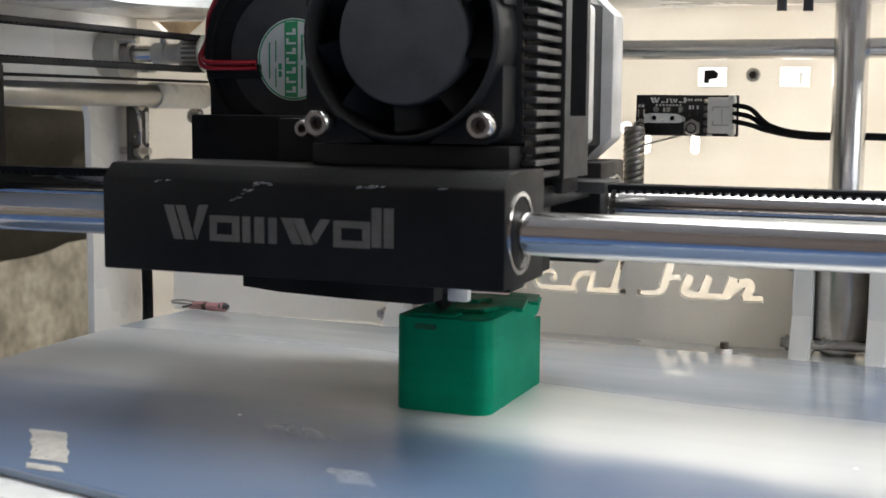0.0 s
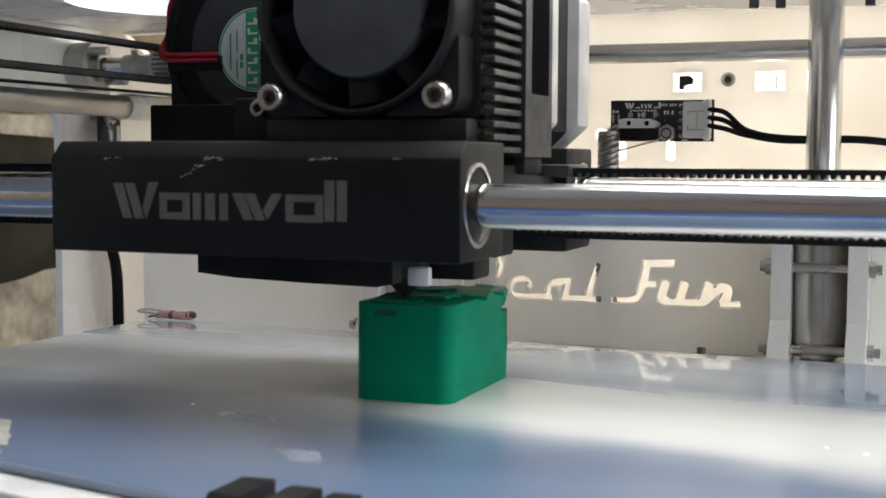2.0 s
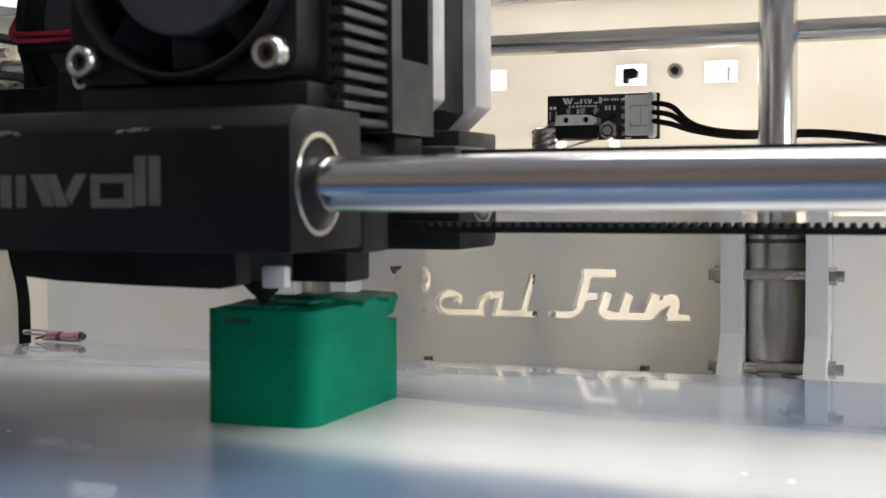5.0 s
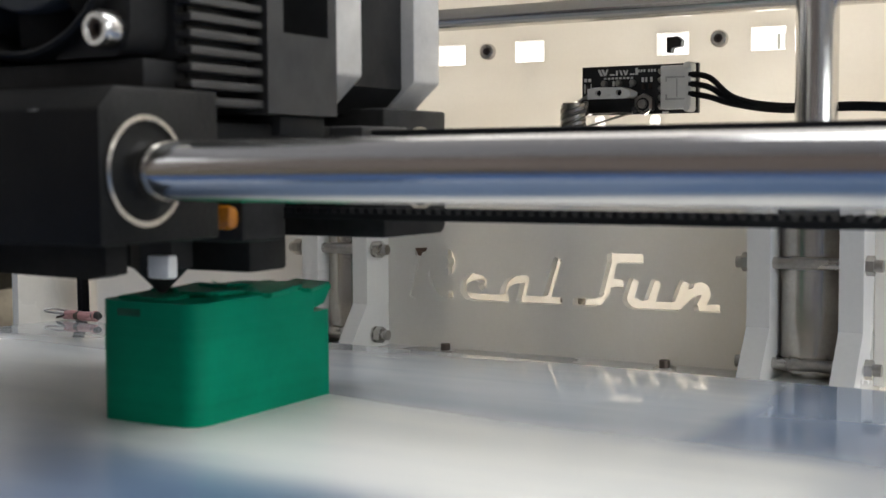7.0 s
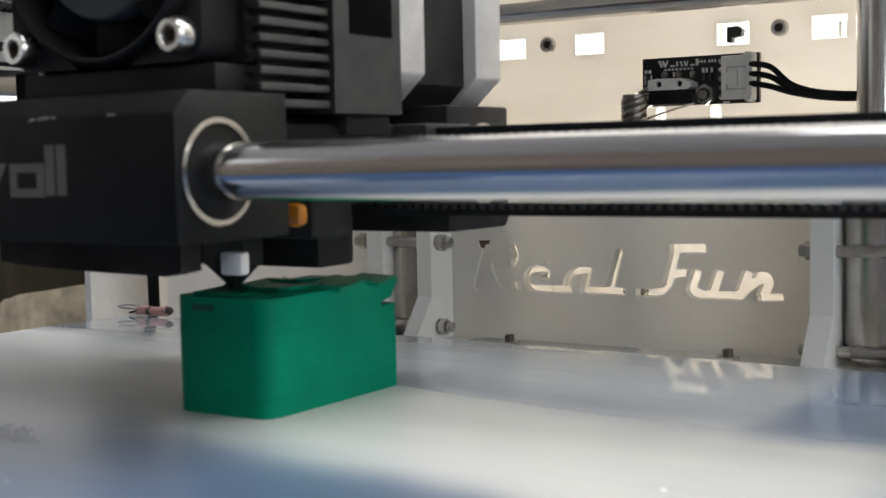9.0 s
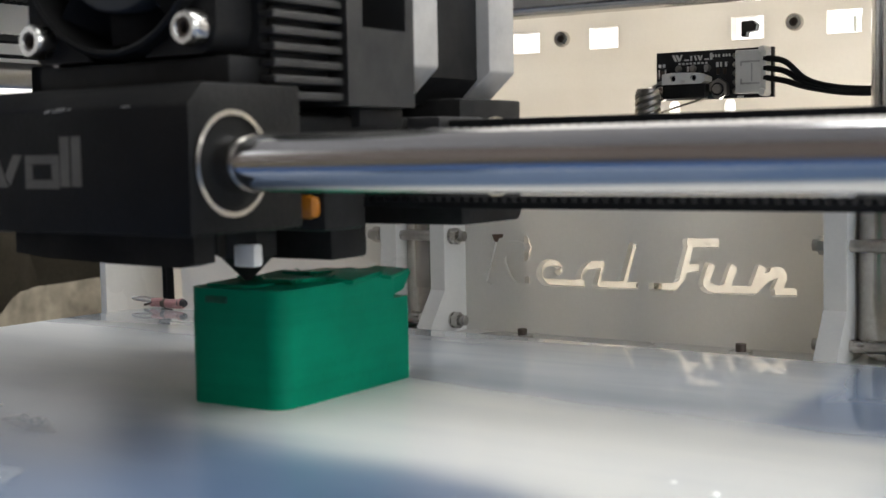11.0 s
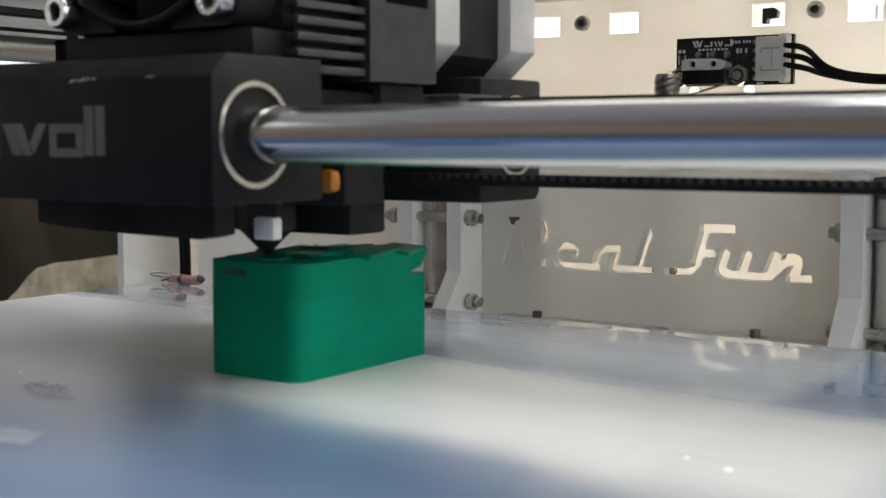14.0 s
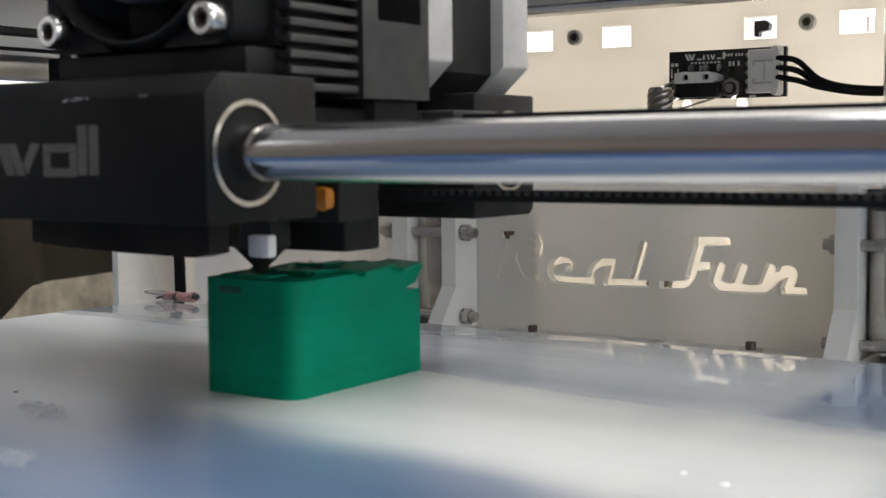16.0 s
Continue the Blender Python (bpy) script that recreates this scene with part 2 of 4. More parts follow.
# the gloss fades in more slowly than the colour
matt = calc("MULTIPLY", soft_step(from_back, -0.034, 0.012), soft_step(from_front, -0.04, 0.03))
ahead = soft_step(from_front, -0.03, 0.03)
gloss = n.new("ShaderNodeMapRange")
gloss.interpolation_type = "SMOOTHSTEP"
gloss.inputs[1].default_value, gloss.inputs[2].default_value = 0.0, 1.0
gloss.inputs[3].default_value, gloss.inputs[4].default_value = 0.025, 0.31
l.new(joined(calc("MULTIPLY", matt, 0.92), calc("MULTIPLY", calc("MULTIPLY", far_side, 0.75), calc("SUBTRACT", 1.0, soft_step(by, 0.015, 0.05))), calc("MULTIPLY", calc("SUBTRACT", 1.0, ahead), 0.95)), gloss.inputs[0])
l.new(calc("ADD", calc("MULTIPLY_ADD", fine, 0.03, gloss.outputs[0]), calc("MULTIPLY", calc("MULTIPLY", far_side, band), 0.16)), b.inputs["Roughness"])
b.inputs["IOR"].default_value = 1.75

SKY = bpy.data.materials.new("bright_window")
SKY.use_nodes = True
n = SKY.node_tree.nodes
n.clear()
em, out = n.new("ShaderNodeEmission"), n.new("ShaderNodeOutputMaterial")
em.inputs[0].default_value, em.inputs[1].default_value = (1, 0.98, 0.95, 1), 1.6
SKY.node_tree.links.new(em.outputs[0], out.inputs[0])

# ---- mesh helpers, in millimetres ----
MM = 0.001


def mesh_of(bm, name, mat):
    bmesh.ops.scale(bm, vec=(MM, MM, MM), verts=bm.verts)
    bmesh.ops.recalc_face_normals(bm, faces=bm.faces)
    me = bpy.data.meshes.new(name)
    bm.to_mesh(me)
    bm.free()
    me.materials.append(mat)
    return me


def shade(me, angle=35):
    for p in me.polygons:
        p.use_smooth = True
    me.set_sharp_from_angle(angle=radians(angle))


def part(name, bm, mat, parent=None, label="", smooth=True):
    me = mesh_of(bm, name, mat)
    if smooth:
        shade(me)
    ob = new(name, me)
    if parent:
        ob.parent = parent
        ob.matrix_parent_inverse = parent.matrix_world.inverted()
    return tagged(ob, label)


def thing(name, label, category, at=(0, 0, 0), group="", kind=""):
    ob = new(name)
    ob.empty_display_size = 0.01
    ob.location = Vector(at) * MM
    ob.matrix_world = Matrix.Translation(Vector(at) * MM)
    return tagged(ob, label, category, group, kind)


def box(bm, x0, x1, y0, y1, z0, z1, bevel=0.0, seg=2):
    m = Matrix.Translation(((x0 + x1) / 2, (y0 + y1) / 2, (z0 + z1) / 2)) @ Matrix.Diagonal((x1 - x0, y1 - y0, z1 - z0, 1))
    r = bmesh.ops.create_cube(bm, size=1, matrix=m)
    if bevel:
        edges = list({e for v in r["verts"] for e in v.link_edges})
        bmesh.ops.bevel(bm, geom=edges, offset=bevel, segments=seg, profile=0.5, affect="EDGES")
    return bm


def cyl(bm, a, c, r, seg=32, r2=None):
    a, c = Vector(a), Vector(c)
    d = c - a
    m = Matrix.Translation((a + c) / 2) @ d.to_track_quat("Z", "Y").to_matrix().to_4x4()
    bmesh.ops.create_cone(bm, cap_ends=True, segments=seg, radius1=r, radius2=r if r2 is None else r2, depth=d.length, matrix=m)
    return bm


def ring(bm, a, c, r_out, r_in, seg=40):
    a, c = Vector(a), Vector(c)
    q = (c - a).to_track_quat("Z", "Y")
    rows = []
    for p, r in ((a, r_in), (a, r_out), (c, r_out), (c, r_in)):
        rows.append([bm.verts.new(p + q @ Vector((r * math.cos(2 * math.pi * i / seg), r * math.sin(2 * math.pi * i / seg), 0))) for i in range(seg)])
    for j in range(4):
        for i in range(seg):
            bm.faces.new((rows[j][i], rows[j][(i + 1) % seg], rows[(j + 1) % 4][(i + 1) % seg], rows[(j + 1) % 4][i]))
    return bm


def prism(bm, outline, axis, a, c):
    """A plane outline pushed along an axis from a to c; the outline's two numbers are the other axes in order."""
    def at(p, h):
        q = [p[0], p[1]]
        q.insert("xyz".index(axis), h)
        return Vector(q)
    low = [bm.verts.new(at(p, a)) for p in outline]
    top = [bm.verts.new(at(p, c)) for p in outline]
    bm.faces.new(low)
    bm.faces.new(top)
    k = len(outline)
    for i in range(k):
        bm.faces.new((low[i], low[(i + 1) % k], top[(i + 1) % k], top[i]))
    return bm


def rounded(x0, x1, y0, y1, radii, seg=6):
    """Outline of a rectangle with its own radius at each corner, from x0 y0 anticlockwise."""
    out = []
    for (cx, cy, sx, sy, a0), r in zip(((x0, y0, 1, 1, 180), (x1, y0, -1, 1, 270), (x1, y1, -1, -1, 0), (x0, y1, 1, -1, 90)), radii):
        for i in range(seg + 1):
            a = radians(a0 + 90 * i / seg)
            out.append((cx + sx * r + r * math.cos(a), cy + sy * r + r * math.sin(a)))
    return out


def tube(bm, points, r, seg=10, steps=8):
    """A round cable along smooth points."""
    pts = [Vector(p) for p in points]
    way = []
    for i in range(len(pts) - 1):
        p0, p1, p2, p3 = pts[max(i - 1, 0)], pts[i], pts[i + 1], pts[min(i + 2, len(pts) - 1)]
        for s in range(steps):
            t = s / steps
            way.append(0.5 * ((2 * p1) + (p2 - p0) * t + (2 * p0 - 5 * p1 + 4 * p2 - p3) * t * t + (3 * p1 - p0 - 3 * p2 + p3) * t ** 3))
    way.append(pts[-1])
    rows, q, before = [], None, None
    for i, p in enumerate(way):
        d = (way[min(i + 1, len(way) - 1)] - way[max(i - 1, 0)]).normalized()
        q = d.to_track_quat("Z", "Y") if q is None else before.rotation_difference(d) @ q
        before = d
        rows.append([bm.verts.new(p + q @ Vector((r * math.cos(2 * math.pi * k / seg), r * math.sin(2 * math.pi * k / seg), 0))) for k in range(seg)])
    for a, c in zip(rows, rows[1:]):
        for k in range(seg):
            bm.faces.new((a[k], a[(k + 1) % seg], c[(k + 1) % seg], c[k]))
    bm.faces.new(rows[0])
    bm.faces.new(rows[-1])
    return bm


def carve(bm, cutters):
    """The solid less the cutters, as a new bmesh."""
    obs = []
    for i, src in enumerate((bm, cutters)):
        bmesh.ops.recalc_face_normals(src, faces=src.faces)
        me = bpy.data.meshes.new("solid")
        src.to_mesh(me)
        src.free()
        obs.append(new("solid", me))
    mod = obs[0].modifiers.new("cut", "BOOLEAN")
    mod.object, mod.operation, mod.solver, mod.use_self = obs[1], "DIFFERENCE", "EXACT", True
    bpy.context.view_layer.update()
    got = bpy.data.meshes.new_from_object(obs[0].evaluated_get(bpy.context.evaluated_depsgraph_get()))
    res = bmesh.new()
    res.from_mesh(got)
    for ob in obs:
        me = ob.data
        bpy.data.objects.remove(ob)
        bpy.data.meshes.remove(me)
    bpy.data.meshes.remove(got)
    return res


B = bmesh.new


def hex_nut(bm, a, c, across, hole=0.0):
    return cyl(bm, a, c, across / 1.732, seg=6)


def lathe(bm, at, way, profile, seg=28):
    """A turned solid: profile rows of (radius, height) along way."""
    at, way = Vector(at), Vector(way)
    q = way.to_track_quat("Z", "Y")
    rows = [[bm.verts.new(at + q @ Vector((r * math.cos(2 * math.pi * i / seg), r * math.sin(2 * math.pi * i / seg), h))) for i in range(seg)] for r, h in profile]
    for p, c in zip(rows, rows[1:]):
        for i in range(seg):
            bm.faces.new((p[i], p[(i + 1) % seg], c[(i + 1) % seg], c[i]))
    bm.faces.new(rows[0])
    bm.faces.new(rows[-1])
    return bm


def socket_screw(name_parent, at, r, depth, way=(0, -1, 0)):
    """A cap screw head with a hexagonal socket, facing along way; part of its thing."""
    at, way = Vector(at), Vector(way)
    d, h = depth, r * 0.50
    head = lathe(B(), at, way, [(r, 0), (r, d * 0.72), (r * 0.95, d * 0.88), (r * 0.84, d), (h * 1.12, d), (h, d * 0.92), (h, d * 0.45)])
    ob = part("screw", head, STEEL, name_parent, "bright steel socket cap screw")
    sock = ring(B(), at + way * d * 0.46, at + way * d * 0.9, h * 0.995, h * 0.78, 6)
    cyl(sock, at + way * d * 0.46, at + way * d * 0.5, h * 0.8, 6)
    part("socket", sock, SOCKET, ob)
    return ob


# ---- setting: the printer's cabinet ----
WALL_Y, LEFT_X, RIGHT_X, CEIL_Z = 156.5, -226.0, 212.0, 105.0

solid, cut = box(B(), LEFT_X - 6, RIGHT_X + 6, WALL_Y, WALL_Y + 5, -130, CEIL_Z), B()
for x in (-65.1, -37.2, 9.6, 38.0):
    box(cut, x, x + 10, WALL_Y - 3, WALL_Y + 9, 77.2, 83.9)
for x in (-8.4, 9.2):
    prism(cut, rounded(x - 1.7, x + 1.7, 53, 60, (1.6,) * 4), "y", WALL_Y - 3, WALL_Y + 9)
prism(cut, rounded(-18.2, -14, 60, 64.5, (1.9,) * 4), "y", WALL_Y - 3, WALL_Y + 9)
prism(cut, [(-219, 103.8), (-193.5, 103.8), (-203.5, 95.8), (-209, 95.8)], "y", WALL_Y - 3, WALL_Y + 9)
wall_back = part("wall_back", carve(solid, cut), PANEL, None, "cream translucent back panel with small square slots", smooth=False)
tagged(wall_back, category="wall", kind="structure")

solid, cut = box(B(), LEFT_X - 3, LEFT_X, -160, WALL_Y - 0.2, -130, CEIL_Z), B()
prism(cut, rounded(-130, 123.5, -75, 75.5, (20, 12, 14, 20), 8), "x", LEFT_X - 9, LEFT_X + 4)
wall_left = part("wall_left", carve(solid, cut), ACRYLIC, None, "white acrylic side panel with a large rounded window", smooth=False)
tagged(wall_left, category="wall", kind="structure")

# unseen panel; its window is added to let light in from the right
solid, cut = box(B(), RIGHT_X, RIGHT_X + 3, -160, WALL_Y - 0.2, -130, CEIL_Z), B()
prism(cut, rounded(-130, 123.5, -75, 75.5, (20, 12, 14, 20), 8), "x", RIGHT_X - 4, RIGHT_X + 9)
wall_right = part("wall_right", carve(solid, cut), ACRYLIC, None, "white acrylic side panel with a large rounded window", smooth=False)
tagged(wall_right, category="wall", kind="structure")

solid, cut = box(B(), LEFT_X - 6, RIGHT_X + 6, -165, WALL_Y + 6, CEIL_Z + 0.2, CEIL_Z + 6), B()
cyl(cut, (-140, 83, CEIL_Z - 4), (-140, 83, CEIL_Z + 12), 42, 64)
# unseen opening, added to let the room lamp reach the bed
box(cut, -75, 150, -180, 60, CEIL_Z - 4, CEIL_Z + 12)
for x in (-28.5, 0.2):
    box(cut, x, x + 10.6, 150.2, 153.6, CEIL_Z - 4, CEIL_Z + 12)
ceiling = part("ceiling", carve(solid, cut), ACRYLIC, None, "glossy white acrylic top plate with a round opening", smooth=False)
tagged(ceiling, category="ceiling", kind="structure")

floor = part("floor", box(B(), LEFT_X - 6, RIGHT_X + 6, -165, WALL_Y + 6, -136, -130.2), ACRYLIC, None, "white acrylic base plate", smooth=False)
tagged(floor, category="floor", kind="structure")

# ---- surroundings ----
ground = part("ground", box(B(), -1598, 1508, -1508, 998, -160, -140), WOOD, None, "brown wooden workbench under the cabinet", smooth=False)
tagged(ground, category="workbench", kind="structure")
# unseen mat, added so that the cross rods reflect more blue
mat = part("reflection_mat", box(B(), -560, 1150, -1250, 330, -139.9, -136.3, 0.8), BENCH, None, "unseen blue mat added for the blue reflection in the rods", smooth=False)
tagged(mat, category="mat")
stone_wall = part("stone_wall", box(B(), -640, -620, -1500, 996, -139.9, 88), STONE, None, "speckled beige stone wall beyond the window", smooth=False)
tagged(stone_wall, category="wall", kind="structure")
bm = B()
box(bm, -1600, 1600, 1000, 1004, -600, 1500)
backdrop = part("backdrop", bm, SKY, None, "bright daylight behind the cabinet", smooth=False)
tagged(backdrop, category="daylight", kind="structure")


# unseen room shell, added to shape the light and the rod reflections
ROOM = material("brown_room_wall", (0.15, 0.122, 0.108), 0.8, vary=0.15, scale=2, bump=0.1)
ROOM_CEILING = material("room_ceiling", (0.30, 0.30, 0.31), 0.8, vary=0.05, scale=2, bump=0.1)
for name, dims, mat, label in (
    ("wall_front", (-1600, 1600, -1540, -1510, -160, 1500), ROOM, "unseen brown room wall added for the rod reflections"),
    ("wall_east", (1510, 1540, -1500, 1000, -160, 1500), ROOM_CEILING, "unseen pale wall added to close the room"),
    ("room_ceiling", (-1600, 1600, -1500, 1000, 1500, 1530), ROOM_CEILING, "unseen pale ceiling added to close the room"),
    ("wall_west_low", (-1630, -1600, -1508, 998, -160, 60), ROOM_CEILING, "unseen pale wall below a gap left for light"),
    ("wall_west_high", (-1630, -1600, -1508, 998, 1380, 1500), ROOM_CEILING, "unseen pale wall above a gap left for light"),
):
    tagged(part(name, box(B(), *dims), mat, None, label, smooth=False), category="wall", kind="structure")


def crumpled(name, x0, x1, y0, y1, n_x, n_y, height, at, mat, label, category, scale=0.03):
    """A crumpled sheet: at(u, v, h) gives its place in millimetres."""
    bm = B()
    rows = []
    for i in range(n_x + 1):
        row = []
        for j in range(n_y + 1):
            u, v = x0 + (x1 - x0) * i / n_x, y0 + (y1 - y0) * j / n_y
            p = Vector((u * scale, v * scale, 3.7))
            h = (abs(noise.noise(p)) * 1.2 + 0.45 * abs(noise.noise(p * 2.3))) * height
            row.append(bm.verts.new(at(u, v, h)))
        rows.append(row)
    for i in range(n_x):
        for j in range(n_y):
            bm.faces.new((rows[i][j], rows[i + 1][j], rows[i + 1][j + 1], rows[i][j + 1]))
    bmesh.ops.solidify(bm, geom=bm.faces[:], thickness=1.5)
    ob = part(name, bm, mat, None, label)
    return tagged(ob, category=category)


crumpled("cloth", 20, 900, -18, 72, 110, 40, 60, lambda u, v, h: Vector((-430 + h - 0.25 * (v + 60), u, v + (72 - v) * 0.10 * math.sin(u * 0.021) - 0.065 * (u - 278) + max(0.0, 224 - u) * (0.9 * (v + 18) / 90 - 0.9))), BROWN, "dark brown crumpled cloth hanging beyond the side window", "cloth", 0.0075)
crumpled("backdrop_sheet", -880, -450, 60, 620, 90, 40, 120, lambda u, v, h: Vector((u, 760 - h, v)), PAPER, "crumpled beige sheet seen through the top opening", "backdrop", 0.0065)["kind"] = "structure"

# ---- bed ----
def slab_of(outline, z0, z1):
    bm = prism(B(), outline, "z", z0, z1)
    bmesh.ops.bevel(bm, geom=bm.edges[:], offset=0.5, segments=2, profile=0.5, affect="EDGES")
    # the bed sags a little towards the back
    for k in range(24):
        bmesh.ops.bisect_plane(bm, geom=bm.verts[:] + bm.edges[:] + bm.faces[:], plane_co=(0, SAG_Y + 3.6 * k, 0), plane_no=(0, 1, 0))
    for v in bm.verts:
        v.co.z -= max(0.0, v.co.y - SAG_Y) ** 3 * SAG
    return bm


SAG_Y, SAG = -20.0, 0.0000018
bed = thing("print_bed", "glossy bluish glass print bed smeared with milky glue film", "print bed", (-8, -28, -10))
slab = part("glass", slab_of([(-141, -99), (126, -156), (126, 58), (-149, 74)], -2, 0), BED, bed, smooth=False)
shade(slab.data, 10)
part("plate", slab_of([(-144, -107), (129, -165), (129, 57), (-151, 73)], -9, -2.2), BED_EDGE, bed, "whitish edge of the heater plate", smooth=False)
part("insulation", slab_of([(-142, -104), (127, -160), (127, 55), (-150, 73)], -14, -9.2), CORK, bed, "brown insulation board", smooth=False)

# ---- carrier plate with cut-out lettering ----
bracket = thing("bed_bracket", "white acrylic bed bracket with cut-out lettering reading Real Fun", "bracket", (-8, 131, -10))
# the pen strokes of each letter: width and the points that it runs through, x and z
BIG_R = [(2.6, [(-58.8, 5.0), (-54.9, 18.2)]), (2.6, [(-57.4, 18.6), (-50, 19.2), (-46, 18.3), (-44.8, 15.4), (-46.6, 12.8), (-52.6, 11.6)]), (2.3, [(-52.2, 11.6), (-49.4, 6.4), (-44.8, 6.0)])]
SMALL_E = [(2.2, [(-35.0, 8.6), (-34.0, 9.8), (-35.0, 11.1), (-37.2, 11.6), (-39.2, 11.2), (-40.7, 9.9), (-41.1, 7.9), (-40.2, 6.2), (-38.2, 5.6), (-26.2, 5.6)])]
SMALL_A = [(2.3, [(-27.4, 5.6), (-27.6, 7.4), (-26.6, 9.6), (-24.7, 11.0), (-22.4, 11.4), (-19.6, 11.4)]), (2.6, [(-20.3, 11.8), (-22.0, 5.2)])]
SMALL_L = [(2.2, [(-22.6, 5.6), (-8.9, 5.7)]), (2.6, [(-13.7, 5.6), (-10.0, 17.6)])]
BIG_F = [(2.2, [(-4.6, 5.7), (1.0, 5.8), (3.2, 6.4), (4.8, 8.6), (6.0, 12.3), (6.9, 15.6), (7.8, 18.9)]), (2.6, [(6.0, 18.6), (15.8, 18.8)]), (2.4, [(6.4, 11.4), (10.0, 11.6)]), (3.0, [(4.6, 8.4), (7.6, 19.2)])]
SMALL_U = [(3.2, [(13.5, 12.3), (12.0, 8.2), (11.8, 6.9), (12.8, 6.1), (14.4, 6.0)]), (2.4, [(13.4, 5.8), (26.0, 5.8)]), (3.2, [(20.0, 12.2), (17.8, 6.0)])]
SMALL_N = [(3.2, [(28.1, 12.2), (25.8, 6.0)]), (2.6, [(26.2, 6.0), (29.4, 9.2), (32.4, 11.2)]), (3.4, [(30.8, 10.6), (33.2, 11.2), (34.0, 10.2), (33.6, 8.6), (32.4, 6.0)]), (2.2, [(31.6, 5.7), (37.9, 5.9)])]


def stroke(bm, line, width, y0, y1):
    """A ribbon of even width along a smooth line, with softly rounded ends, pushed through from y0 to y1."""
    pts = [Vector(p) for p in line]
    way = []
    for i in range(len(pts) - 1):
        p0, p1, p2, p3 = pts[max(i - 1, 0)], pts[i], pts[i + 1], pts[min(i + 2, len(pts) - 1)]
        steps = 3 if len(pts) > 2 else 1
        for k in range(steps):
            t = k / steps
            way.append(0.5 * ((2 * p1) + (p2 - p0) * t + (2 * p0 - 5 * p1 + 4 * p2 - p3) * t * t + (3 * p1 - p0 - 3 * p2 + p3) * t ** 3))
    way.append(pts[-1])
    last = len(way) - 1
    for i in range(last):
        d = (way[i + 1] - way[i]).normalized()
        n = Vector((-d.y, d.x)) * width / 2
        a, c = way[i], way[i + 1]
        outline = [a + n, a - n, c - n, c + n]
        if i == last - 1:
            outline[3:] = [c + d * width * 0.12 - n, c + d * width * 0.22 - n * 0.6, c + d * width * 0.22 + n * 0.6, c + d * width * 0.12 + n]
            outline[2:3] = []
        if i == 0:
            outline[:2] = [a - d * width * 0.12 + n, a - d * width * 0.22 + n * 0.6, a - d * width * 0.22 - n * 0.6, a - d * width * 0.12 - n]
        prism(bm, [tuple(p) for p in outline], "y", y0 - 0.013 * i, y1 + 0.013 * i)
        if i:
            cyl(bm, (a.x, y0 - 0.5, a.y), (a.x, y1 + 0.5, a.y), width / 2, 10)


PLATE_Y = 129.0
solid = B()
prism(solid, [(-67.6, -12), (49, -12), (49, 40), (-67.6, 40)], "y", PLATE_Y, PLATE_Y + 3.6)
for width, line in BIG_R + SMALL_E + SMALL_A + SMALL_L + BIG_F + SMALL_U + SMALL_N:
    cut = B()
    stroke(cut, line, width, PLATE_Y - 4, PLATE_Y + 9)
    solid = carve(solid, cut)
part("plate", solid, PLATE, bracket, "grey-white plate with cut-out lettering", smooth=False)
part("backing", box(B(), -66, -46.8, PLATE_Y + 0.9, PLATE_Y + 3.5, -5, 30), PLATE, bracket)
# assumed plates, greyer than the cream panel that they cover
for x0, x1 in ((78.7, 150), (-192, -92.2)):
    part("wing", box(B(), x0, x1, PLATE_Y, PLATE_Y + 4, -12, 36, 0.3, 1), PLATE, bracket)
ARM = [(112, -12), (104, -12), (108, -9), (117, 3), (117, 40), (147, 40), (147, -12)]
for x in (49.2, 72.5, -73.0, -92.0):
    part("arm", prism(B(), ARM, "x", x, x + (5.2 if x == -73.0 else 6)), ACRYLIC, bracket, smooth=False)
for x0, x1 in ((45.5, 82.5), (-98.5, -62.5)):
    for z in (19.6, -6.5):
        bolt = part("bolt", cyl(B(), (x0, 120.5, z), (x1, 120.5, z), 1.6, 16), STEEL, bracket)
        for x in (x0 + 1.6, x1 - 4.2):
            part("nut", hex_nut(B(), (x, 120.5, z), (x + 2.2, 120.5, z), 4.4), STEEL, bolt)
            part("washer", cyl(B(), (x - 0.1 if x > (x0 + x1) / 2 else x + 2.5, 120.5, z), (x - 0.7 if x > (x0 + x1) / 2 else x + 3.1, 120.5, z), 2.5, 24), STEEL, bolt)
# a dark patch laid on the face stands in for the hole
part("hole", prism(B(), [(-57.8, 19.8), (-53.6, 20.0), (-54.0, 18.9), (-55.2, 18.6), (-55.8, 17.4), (-56.8, 17.6)], "y", PLATE_Y - 0.05, PLATE_Y + 0.02), CORK, bracket, "flat dark patch in place of a hole", smooth=False)
part("carrier", box(B(), -95, 78, 62, 150, -15, -10.5, 0.5), ACRYLIC, bracket, "white acrylic carrier")
for x in (-38.2, 28.5):
    bolt = part("bolt", cyl(B(), (x, 113, -10.5), (x, 113, -6.6), 1.4, 16), SOCKET, bracket)
    part("nut", hex_nut(B(), (x, 113, -10.4), (x, 113, -8.4), 5.4), STEEL, bolt)

